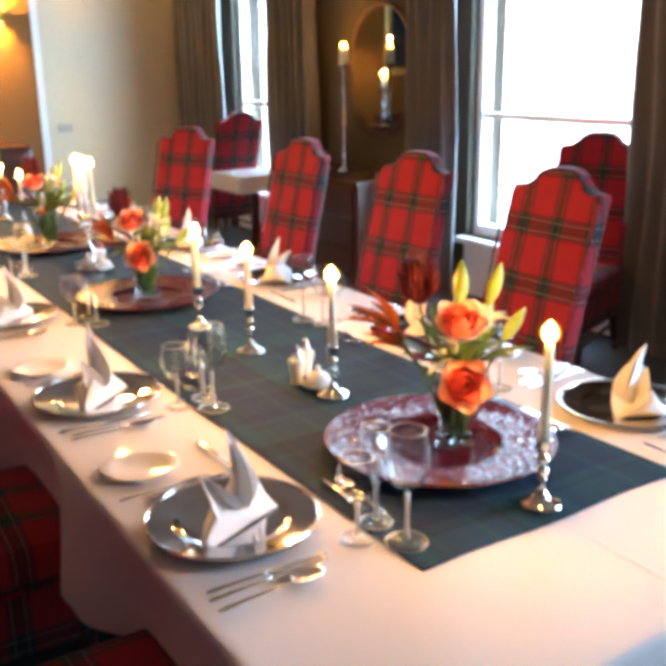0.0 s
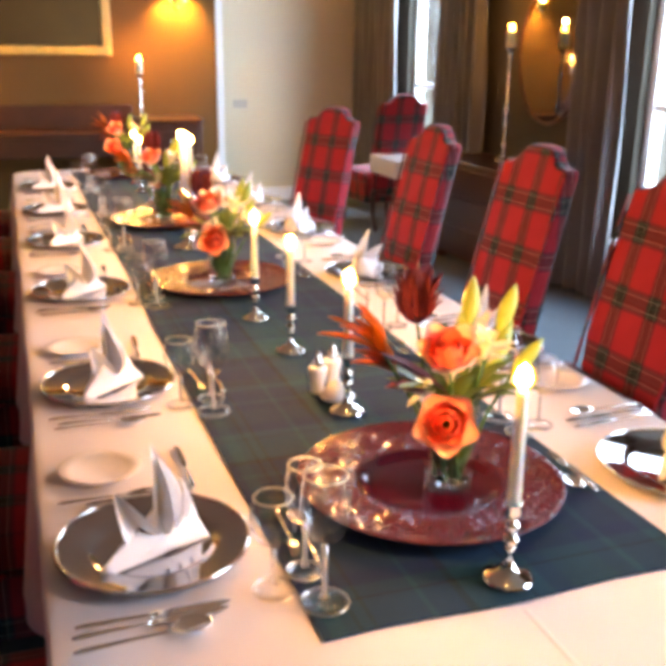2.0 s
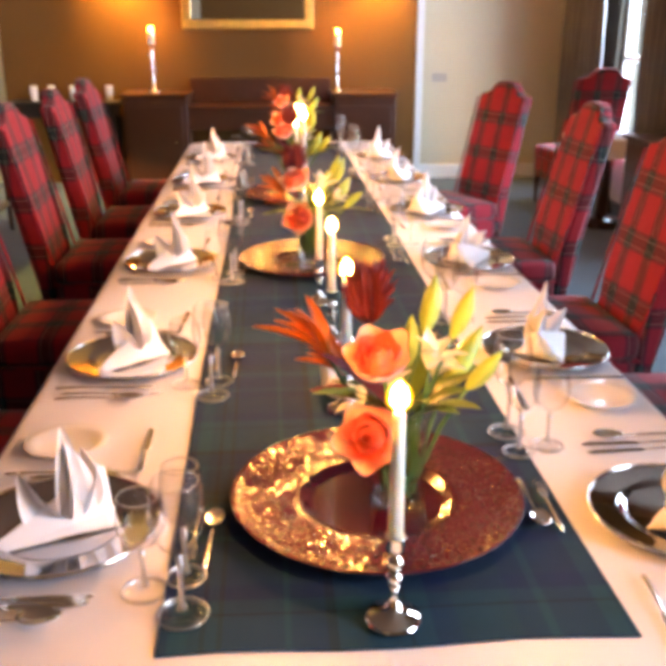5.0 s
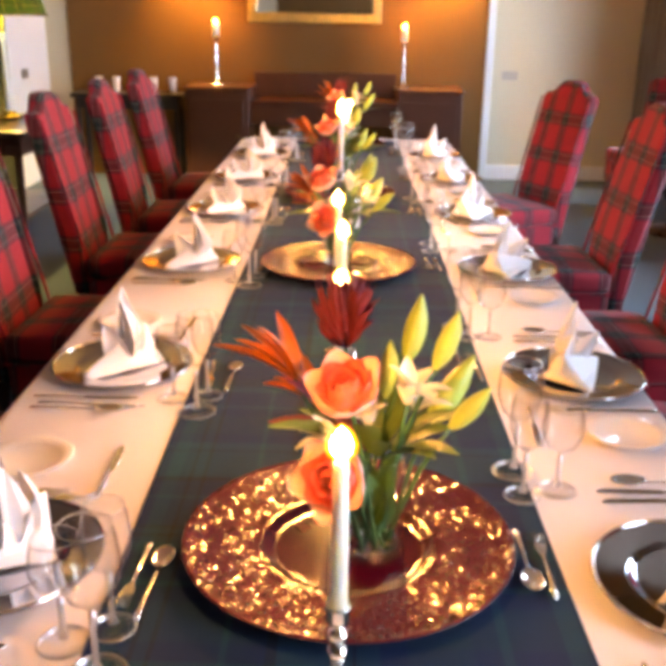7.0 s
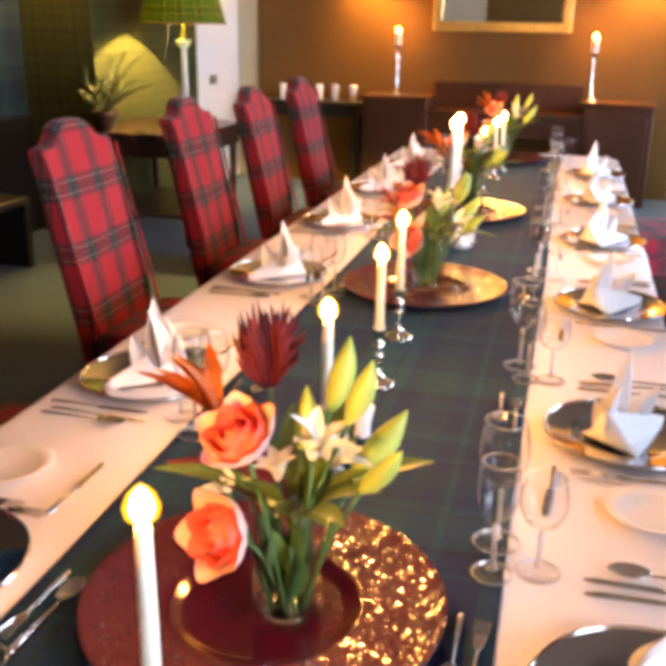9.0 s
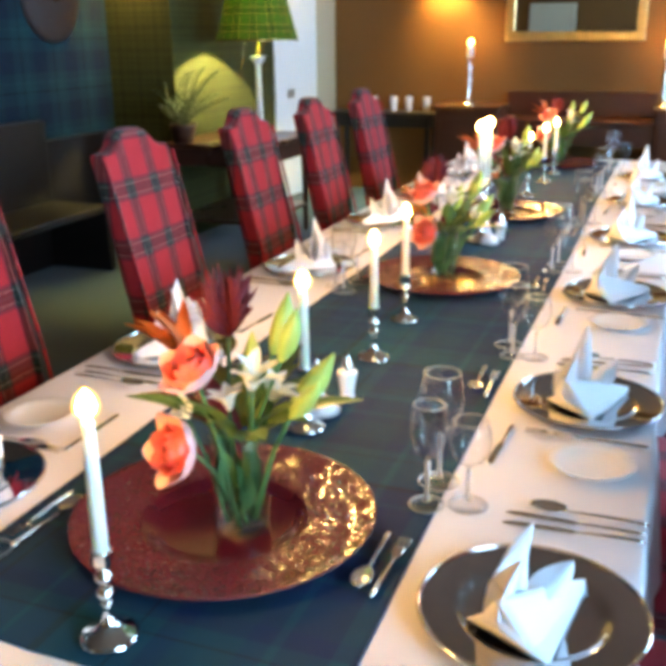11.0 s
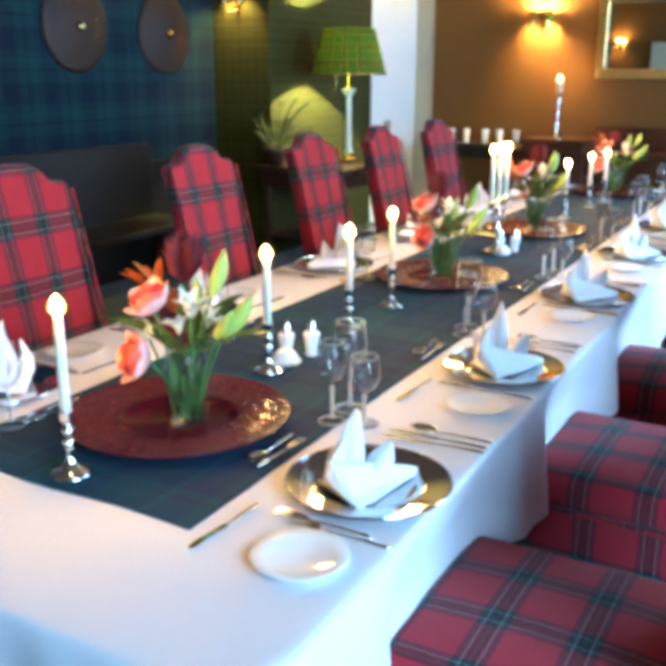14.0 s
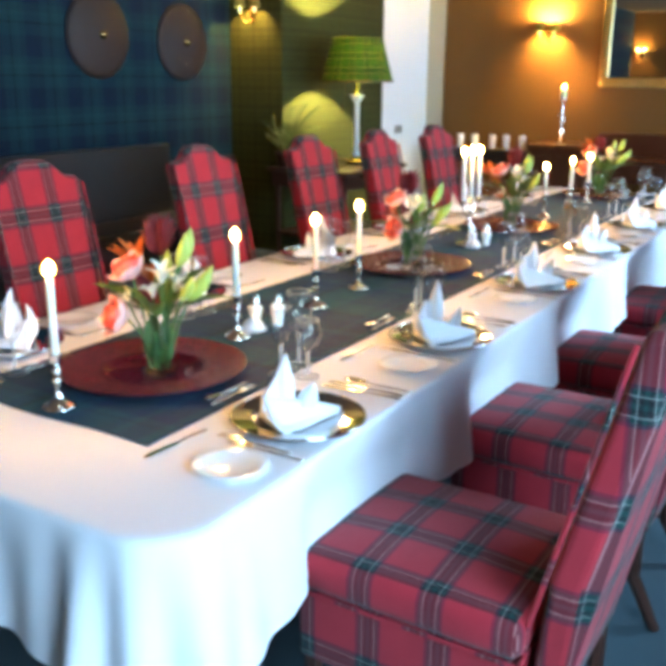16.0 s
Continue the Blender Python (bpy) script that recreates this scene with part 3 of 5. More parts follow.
def dining_chair():
    c = thing("dining_chair", "tall-backed dining chair upholstered in red tartan, dark wooden legs", "chair", "chairs round the table")
    seat = box(-0.265, -0.255, 0.41, 0.265, 0.255, 0.505, 0.03, 3)
    bmesh.ops.subdivide_edges(seat, edges=[e for e in seat.edges if e.calc_length() > 0.2], cuts=3, use_grid_fill=True)
    for v in seat.verts:
        if v.co.z > 0.49:
            v.co.z += 0.018 * (1 - (v.co.x / 0.265) ** 2) * (1 - (v.co.y / 0.255) ** 2)
    seat_ob = part("seat", box_uv(seat, (0.03, 0.06)), RED_TARTAN, c, smooth=True)
    part("seat_rail", box_uv(box(-0.257, -0.247, 0.235, 0.257, 0.247, 0.408, 0.012), (0.05, 0.02)), RED_TARTAN, c)
    welt = [(0.262 * sx, 0.252 * sy, 0.4095) for sx, sy in ((-1, -1), (1, -1), (1, 1), (-1, 1), (-1, -1))]
    part("welt", box_uv(tube(welt, 0.0055, 6)), RED_TARTAN, seat_ob)
    back = prism(chair_back_outline(), 0.070, "x", bevel=0.018)
    for v in back.verts:
        v.co.x += -0.303 - 0.25 * max(0.0, v.co.z - 0.47)
    box_uv(back, (0.07, 0.03))
    for f in back.faces:
        for lp in f.loops:
            lp[back.loops.layers.uv.verify()].uv.y *= 0.78
    back_ob = part("backrest", back, RED_TARTAN, c)
    for side in (-1, 1):
        edge = [(-0.262 - 0.25 * max(0.0, z - 0.47), side * (0.224 if z > 0.55 else 0.215), z) for z in (0.32, 0.47, 0.6, 0.75, 0.9, 1.0, 1.085)]
        part("piping", box_uv(tube(edge, 0.006, 6)), RED_TARTAN, back_ob)
    for x, y in ((0.23, 0.22), (0.23, -0.22)):
        part("leg", tube([(x, y, 0.305), (x, y, 0.15), (x, y, 0.0)], [0.024, 0.021, 0.015], 8), WOOD, c)
    for y in (0.2, -0.2):
        part("leg", tube([(-0.30, y, 0.33), (-0.305, y, 0.15), (-0.38, y, 0.0)], [0.024, 0.021, 0.016], 8), WOOD, c)
    part("stretcher", tube([(-0.30, 0.2, 0.16), (0.23, 0.22, 0.16)], 0.011, 8), WOOD, c)
    part("stretcher", tube([(-0.30, -0.2, 0.16), (0.23, -0.22, 0.16)], 0.011, 8), WOOD, c)
    return c


chair = dining_chair()
rnd = random.Random(4)
chair.matrix_basis = pose(0.215, LEFT_Y[0], 0, 0, 0, 0)
for y in LEFT_Y[1:]:
    copy_thing(chair, pose(0.24 + rnd.uniform(-0.015, 0.015), y, 0, 0, 0, rnd.uniform(-2, 2)))
for y in RIGHT_Y:
    copy_thing(chair, pose(1.945 + rnd.uniform(-0.015, 0.015), y, 0, 0, 0, (204 if y > 5 else 180) + rnd.uniform(-2, 2)))
for x, y, a in ((3.45, 3.25, 200), (3.55, 7.62, 95)):
    far_chair = copy_thing(chair, pose(x, y, 0, 0, 0, a))
    tagged(far_chair, "tall red tartan chair standing by the window", "chair", "chairs by the windows")

# ---------------------------------------------------------------- table ware


def charger():
    c = thing("charger_plate", "polished silver charger plate with a broad rim, under a napkin", "plate", "silver chargers")
    prof = [(0.0, 0.004), (0.088, 0.004), (0.097, 0.006), (0.103, 0.011), (0.110, 0.0125), (0.150, 0.0155), (0.156, 0.017), (0.158, 0.0155), (0.155, 0.0125), (0.108, 0.0085), (0.098, 0.001), (0.0, 0.001)]
    part("dish", lathe(prof, 64), PLATE_SILVER, c, smooth=True)
    bead = lathe([(0.1545 + 0.0025 * math.cos(a * math.tau / 8), 0.0172 + 0.0025 * math.sin(a * math.tau / 8)) for a in range(8)], 64, closed=True)
    part("rim_bead", bead, SILVER, c, smooth=True)
    return c


def napkin(seed):
    """A folded napkin: a wrapped wedge on the plate, with tall pointed leaves rising from it."""
    r = random.Random(seed)
    nk = thing("napkin", "white linen napkin folded into tall pointed leaves on a charger", "napkin", "folded napkins")
    # the lower folds: two nested sheets, sharp along a spine that climbs from a low tip
    for k, (long, wide, high, low) in enumerate(((0.205, 0.050, 0.076, 0.012), (0.190, 0.064, 0.040, 0.008))):
        bm, nu, nv = bmesh.new(), 12, 12
        rows = []
        for i in range(nu + 1):
            u = i / nu
            row = []
            for q in range(nv + 1):
                v = 2 * q / nv - 1
                half = wide * (0.06 + 0.94 * u ** 0.75) * (1 + 0.10 * math.sin(3.1 * u + seed + 2 * v))
                ridge = low + (high - low) * u ** 0.9
                z = 0.0055 + ridge * (1 - abs(v) ** 1.25) + 0.004 * math.sin(9 * u + 4 * v + seed) * abs(v) * u
                row.append(bm.verts.new((-0.105 + 0.012 * k + long * u * (1 - 0.10 * abs(v)), half * v, max(0.0055, z))))
            rows.append(row)
        for a, b in zip(rows, rows[1:]):
            for q in range(nv):
                bm.faces.new((a[q], b[q], b[q + 1], a[q + 1]))
        bm.faces.new(rows[-1])
        ext = bmesh.ops.extrude_face_region(bm, geom=bm.faces[:])
        bmesh.ops.translate(bm, vec=(-0.0006, 0, 0.0026), verts=[v for v in ext["geom"] if isinstance(v, bmesh.types.BMVert)])
        bmesh.ops.recalc_face_normals(bm, faces=bm.faces[:])
        part("lower_fold", bm, NAPKIN, nk, smooth=True)
    # pointed leaves drawn up out of the spine, the middle one tallest
    for k, (bx, tx, ty, h, w, turn) in enumerate(((0.024, 0.020, -0.010, 0.158, 0.058, 0.5), (0.032, 0.036, 0.004, 0.180, 0.052, -0.3), (0.042, 0.056, 0.014, 0.128, 0.056, 1.0), (0.010, -0.028, 0.022, 0.104, 0.052, -0.9), (0.046, 0.086, -0.014, 0.092, 0.050, 0.2))):
        base = Vector((bx, ty * 0.15, 0.022))
        top = Vector((tx + r.uniform(-0.012, 0.012), ty + r.uniform(-0.012, 0.012), h * r.uniform(0.92, 1.06)))
        way = top - base
        twist = turn + r.uniform(-0.25, 0.25) - math.atan2(-way.x, way.y)
        part("standing_fold", leaf(base, top, w, r.uniform(-0.012, 0.020), cup=0.55, twist=twist, thick=0.0022, blunt=0.6, segs=10), NAPKIN, nk, smooth=True)
    return nk


def flat_tool(outline, thick, lift):
    """Cutlery blank: an outline in x, y given depth; lift(x) raises it along its length."""
    bm = prism(outline, thick, "z", bevel=thick * 0.3)
    for v in bm.verts:
        v.co.z += lift(v.co.x) + thick / 2
    return bm


def handle(x0, x1):
    """A tapered silver handle with a rounded end, along x."""
    n = 10
    pts = [(x0 + (x1 - x0) * i / n, 0, 0.004 + 0.002 * math.sin(math.pi * i / n)) for i in range(n + 1)]
    rad = [0.0045 * (0.55 + 0.75 * (1 - i / n)) if 0 < i < n else 0.003 for i in range(n + 1)]
    bm = tube(pts, rad, 8)
    for v in bm.verts:
        v.co.z = 0.0042 + (v.co.z - 0.0042) * 0.65
    return bm


def fork(length=0.195):
    f = thing("fork", "silver fork lying tines up on the table", "fork", "cutlery")
    s = length / 0.195
    part("handle", handle(-0.095 * s, 0.035 * s), SILVER, f, smooth=True)
    head = [(0.03 * s, -0.004), (0.045 * s, -0.010 * s), (0.06 * s, -0.011 * s)]
    for k in range(4):
        y = (-0.0105 + 0.007 * k) * s
        head += [(0.097 * s, y - 0.0009), (0.097 * s, y + 0.0009)]
        if k < 3:
            head += [(0.062 * s, y + 0.0022), (0.062 * s, y + 0.0048)]
    head += [(0.06 * s, 0.011 * s), (0.045 * s, 0.010 * s), (0.03 * s, 0.004)]
    part("fork_head", flat_tool(head, 0.0018, lambda x: 0.004 + 0.006 * max(0, (x - 0.03) / 0.06) * (1.3 - max(0, (x - 0.03) / 0.06))), SILVER, f)
    return f


def knife(length=0.225):
    f = thing("knife", "silver table knife lying on the cloth", "knife", "cutlery")
    s = length / 0.225
    part("handle", handle(-0.11 * s, 0.0), SILVER, f, smooth=True)
    blade = [(-0.002, -0.006), (0.02 * s, -0.0085 * s), (0.09 * s, -0.009 * s), (0.108 * s, -0.004), (0.113 * s, 0.002), (0.10 * s, 0.006), (-0.002, 0.006)]
    part("blade", flat_tool(blade, 0.0016, lambda x: 0.003), SILVER, f)
    return f


def spoon(length=0.19):
    f = thing("spoon", "silver spoon lying bowl up on the table", "spoon", "cutlery")
    s = length / 0.19
    part("handle", handle(-0.095 * s, 0.04 * s), SILVER, f, smooth=True)
    bm = bmesh.new()
    rings = [[bm.verts.new((0.066 * s + k * 0.031 * s * math.cos(i * math.tau / 18), k * 0.019 * s * math.sin(i * math.tau / 18), 0.0035 + 0.0065 * k * k)) for i in range(18)] for k in (1.0, 0.8, 0.5, 0.2)]
    under = [[bm.verts.new(v.co + Vector((0, 0, -0.0016))) for v in r] for r in rings]
    for group in (rings, under[::-1]):
        for a, b in zip(group, group[1:]):
            for i in range(18):
                bm.faces.new((a[i], a[(i + 1) % 18], b[(i + 1) % 18], b[i]))
    bm.faces.new(rings[-1])
    bm.faces.new(under[-1][::-1])
    for i in range(18):
        bm.faces.new((rings[0][(i + 1) % 18], rings[0][i], under[0][i], under[0][(i + 1) % 18]))
    bmesh.ops.recalc_face_normals(bm, faces=bm.faces[:])
    part("bowl", bm, SILVER, f, smooth=True)
    return f


def wine_glass(h=0.19, r=0.038, label="clear stemmed wine glass, empty"):
    g = thing("wine_glass", label, "glass", "stemmed glasses")
    stem = h * 0.47
    bowl = h - stem
    foot = [(0.0, 0.0), (r * 0.92, 0.0), (r * 0.93, 0.0015), (r * 0.5, 0.004), (0.008, 0.0085), (0.0, 0.009)]
    part("foot", lathe(foot, 28), THIN, g, smooth=True)
    for name, rr, zz, tr in (("rim", r * 0.82 - 0.0006, h, 0.0010), ("foot_edge", r * 0.93, 0.0016, 0.0012)):
        part(name, lathe([(rr + tr * math.cos(k * math.tau / 6), zz + tr * math.sin(k * math.tau / 6)) for k in range(6)], 28, closed=True), EDGE_GLASS, g, smooth=True)
    part("stem", lathe([(0.0, 0.0092), (0.0075, 0.0095), (0.0042, 0.018), (0.0038, stem * 0.7), (0.005, stem - 0.006), (0.0, stem - 0.002)], 14), EDGE_GLASS, g, smooth=True)
    outer = [(0.0, stem), (0.010, stem + 0.002), (r * 0.70, stem + bowl * 0.16), (r * 0.96, stem + bowl * 0.40), (r, stem + bowl * 0.55), (r * 0.93, stem + bowl * 0.8), (r * 0.82, h)]
    inner = [(max(0.0, a - 0.0011), z + (0.003 if i < 2 else 0.0008)) for i, (a, z) in enumerate(outer)]
    inner[0] = (0.0, stem + 0.006)
    inner[-1] = (r * 0.82 - 0.0011, h)
    outer.insert(-1, (r * 0.824, h - 0.002))
    inner.insert(-1, (r * 0.824 - 0.0011, h - 0.002))
    part("bowl", lathe(outer + inner[::-1], 28), THIN, g, smooth=True)
    return g


def bread_plate():
    b = thing("bread_plate", "small white china bread plate on the tablecloth", "plate", "bread plates")
    part("dish", lathe([(0.0, 0.004), (0.048, 0.004), (0.055, 0.007), (0.078, 0.013), (0.0795, 0.012), (0.056, 0.004), (0.05, 0.0005), (0.0, 0.0005)], 40), CHINA, b, smooth=True)
    return b


# one setting, for a sitter who faces +x; offsets from the charger's middle
models = {}
PLACES = [(0.583, 1.35, 0), (0.59, 2.11, 0), (0.595, 3.01, 0), (0.595, 3.84, 0), (0.595, 4.62, 0), (0.595, 5.42, 0),
          (1.607, 1.32, 180), (1.605, 2.10, 180), (1.605, 2.98, 180), (1.605, 3.82, 180), (1.605, 4.64, 180), (1.605, 5.44, 180)]
kinds = {
    "charger": (charger, 0.7515), "fork": (fork, 0.7515), "knife": (knife, 0.7515), "spoon": (spoon, 0.7515),
    "small_fork": (lambda: fork(0.165), ZR), "small_spoon": (lambda: spoon(0.165), ZR), "butter_knife": (lambda: knife(0.19), 0.7515),
    "bread": (bread_plate, 0.7515), "tall": (lambda: wine_glass(0.184, 0.032), ZR), "wide": (lambda: wine_glass(0.208, 0.039), ZR),
    "low": (lambda: wine_glass(0.156, 0.036, "smaller clear stemmed glass, empty"), 0.7515),
}
LAYOUT = [("charger", 0, 0, 0, 0), ("fork", 0.0, 0.173, 0.5, 1), ("fork", -0.045, 0.189, -0.5, 1), ("knife", -0.03, -0.184, 0.5, 3), ("knife", -0.03, -0.208, 0.5, 3),
          ("spoon", -0.045, -0.240, 0, 3), ("small_fork", 0.215, -0.035, -90, 4), ("small_spoon", 0.246, -0.055, 90, 4),
          ("bread", -0.025, 0.284, 0, 0), ("butter_knife", 0.14, 0.25, 90, 5), ("tall", 0.210, -0.150, 0, 0), ("wide", 0.214, -0.235, 0, 0), ("low", 0.150, -0.178, 0, 0)]
rnd = random.Random(11)
for pi, (px, py, turn) in enumerate(PLACES):
    here = pose(px, py, 0, 0, 0, turn)
    for kind, dx, dy, a, jit in LAYOUT:
        make, z = kinds[kind]
        far = 0.012 if pi not in (0, 6) else 0.004
        if turn == 180 and kind in ("tall", "wide", "low"):
            dy -= 0.095
        elif turn == 180 and kind in ("knife", "spoon"):
            dy -= 0.056
        m = here @ pose(dx + rnd.uniform(-far, far) * (kind != "charger"), dy + rnd.uniform(-far, far) * (kind != "charger"), z, 0, 0, a + rnd.uniform(-jit, jit))
        if turn == 0 and kind == "butter_knife":
            m = here @ pose(0.10, 0.272, z, 0, 0, a + rnd.uniform(-jit, jit))
        if turn == 0 and kind == "bread":
            m = here @ pose(-0.056, 0.307, z)
        if kind not in models:
            models[kind] = make()
            models[kind].matrix_basis = m
        else:
            copy_thing(models[kind], m)
    nk = napkin(pi % 4) if pi < 4 else None
    m = here @ pose(-0.012, rnd.uniform(-0.01, 0.01), 0.7515, 0, 0, 50 + rnd.uniform(-14, 14))
    if nk:
        models["napkin%d" % pi] = nk
        nk.matrix_basis = m
    else:
        copy_thing(models["napkin%d" % (pi % 4)], m)

# ---------------------------------------------------------------- candles
STICK = [(0.0, 0.0), (0.040, 0.0), (0.041, 0.003), (0.034, 0.007), (0.022, 0.012), (0.012, 0.022), (0.007, 0.034), (0.006, 0.048), (0.009, 0.052), (0.006, 0.055)]
for zc, rr in ((0.066, 0.0125), (0.090, 0.0125)):
    STICK += [(0.0055 + (rr - 0.0055) * math.sin(math.pi * k / 6), zc - rr + 2 * rr * k / 6) for k in range(7)]
STICK += [(0.006, 0.104), (0.012, 0.108), (0.0145, 0.114), (0.0135, 0.128), (0.015, 0.131), (0.0115, 0.131), (0.0105, 0.118), (0.0, 0.117)]
FLAME_SHAPE = [(0.0, 0.0), (0.0062, 0.002), (0.0108, 0.008), (0.0118, 0.015), (0.0095, 0.024), (0.0050, 0.031), (0.0, 0.036)]


def candle_light(x, y, z, power=2.5):
    """The light of one flame, just over its tip."""
    ob = new("candle_light", bpy.data.lights.new("candle_light", "POINT"))
    ob.data.energy, ob.data.color, ob.data.shadow_soft_size = power, (1.0, 0.52, 0.12), 0.010
    ob.location = (x, y, z)


def taper(parent, x, y, z0, z1, r=0.0105, flame=None, size=1.0):
    """A lit taper candle from z0 to z1, with its wick and flame."""
    wax = part("candle", lathe([(0.0, z0), (r, z0), (r * 0.82, z1 - 0.004), (r * 0.6, z1), (0.0, z1 - 0.002)], 18, (x, y, 0)), WAX, parent, "ivory wax taper candle", smooth=True)
    part("wick", tube([(x, y, z1 - 0.003), (x + 0.0005, y, z1 + 0.004), (x + 0.001, y, z1 + 0.008)], 0.0008, 6), BLACK_WICK, wax)
    part("flame", lathe([(a * size, b * size) for a, b in FLAME_SHAPE], 12, (x, y, z1 + 0.004)), flame or FLAME, wax, "small yellow candle flame", smooth=True)
    # added glowing shell, larger than the flame, for its yellow halo
    part("flame_halo_shell", lathe([(a * 1.55 * size, b * 1.22 * size) for a, b in FLAME_SHAPE], 14, (x, y, z1 + 0.001)), FLAME_HALO, wax, "clear glowing shell imitating the yellow halo round the flame", smooth=True)
    candle_light(x, y, z1 + 0.056)


BLACK_WICK = material("burnt_wick", (0.02, 0.015, 0.012), 0.9)
for x, y, ztop in ((1.087, 1.085, 1.090), (1.081, 1.785, 1.066), (1.082, 2.225, 1.056), (1.068, 2.545, 1.064), (1.072, 4.67, 1.045), (1.085, 5.13, 1.045), (1.10, 5.45, 1.045)):
    c = thing("candlestick", "short silver ball-stemmed candlestick with a lit ivory taper", "candlestick", "lit candles on the table")
    part("stick", lathe(STICK, 24, (x, y, ZR)), SILVER, c, smooth=True)
    taper(c, x, y, ZR + 0.118, ztop - 0.022)

cand = thing("candelabrum", "three-armed silver candelabrum with lit ivory candles", "candelabrum")
CX, CY = 1.065, 3.60
part("foot", lathe([(0.0, 0.0), (0.062, 0.0), (0.064, 0.005), (0.05, 0.012), (0.02, 0.022), (0.009, 0.04), (0.007, 0.09), (0.013, 0.10), (0.007, 0.11), (0.006, 0.16), (0.012, 0.17), (0.006, 0.18), (0.0, 0.185)], 28, (CX, CY, ZR)), SILVER, cand, smooth=True)
for reach in (-0.09, 0.0, 0.09):
    ex, ey = CX, CY + reach
    pts = [(CX + (ex - CX) * t, CY + (ey - CY) * t, ZR + 0.165 - 0.035 * math.sin(t * math.pi) + 0.03 * t) for t in [k / 8 for k in range(9)]]
    part("arm", tube(pts, 0.0045, 8), SILVER, cand, smooth=True)
    part("cup", lathe([(0.0, 0.0), (0.006, 0.0), (0.018, 0.008), (0.019, 0.010), (0.013, 0.012), (0.0135, 0.030), (0.011, 0.030), (0.0105, 0.016), (0.0, 0.015)], 18, (ex, ey, ZR + 0.193)), SILVER, cand, smooth=True)
    taper(cand, ex, ey, ZR + 0.209, 1.175)

# ---------------------------------------------------------------- flowers on ruby plates


def rose(bm_out, centre, size, axis, seed, rings=(0, 1, 2, 3)):
    r = random.Random(seed)
    axis = Vector(axis).normalized()
    u = axis.orthogonal().normalized()
    w = axis.cross(u)
    c = Vector(centre)
    for ring, (n, rad, ht, wd, open_) in enumerate([(3, 0.10, 0.95, 0.7, 0.02), (4, 0.30, 1.0, 0.95, 0.10), (5, 0.48, 0.95, 1.1, 0.25), (5, 0.62, 0.92, 1.25, 0.46)]):
        for k in range(n):
            a = k * math.tau / n + ring * 0.7 + r.uniform(-0.15, 0.15)
            if ring not in rings:
                continue
            d = u * math.cos(a) + w * math.sin(a)
            base = c + d * size * rad * 0.35 - axis * size * 0.45
            tip = c + d * size * (rad + open_) + axis * size * (ht - 0.45)
            petal(bm_out, base, tip, d, axis, size * wd, size * 0.22)
    return bm_out


def petal(bm, base, tip, outward, axis, width, bulge):
    """A broad cupped petal with a rounded, slightly rolled lip."""
    side = outward.cross(axis).normalized()
    rows = []
    for i in range(7):
        t = i / 6
        w = width / 2 * (math.sin(math.pi * min(1, 0.12 + t * 0.72)) ** 0.7) * (1 if t < 0.95 else 0.75)
        c = base.lerp(tip, t) + outward * bulge * math.sin(t * math.pi) + outward * (0.18 * bulge if i == 6 else 0)
        rows.append([c + side * w * s - outward * abs(s) ** 2 * w * 0.55 + axis * (-(s * s) * 0.25 * w * t) for s in (-1, -0.5, 0, 0.5, 1)])
    for off in (0.0, 0.0012):
        vs = [[bm.verts.new(p - outward * off) for p in row] for row in rows]
        for a, b in zip(vs, vs[1:]):
            for k in range(4):
                q = (a[k], a[k + 1], b[k + 1], b[k])
                bm.faces.new(q if off else q[::-1])


def stem_to(parent, foot, head, mat=None):
    a, b = Vector(foot), Vector(head)
    mid = a.lerp(b, 0.55) + Vector((0, 0, 0.02))
    part("stem", tube([a, a.lerp(mid, 0.5), mid, mid.lerp(b, 0.6), b], 0.0032, 7), mat or STEM, parent, smooth=True)


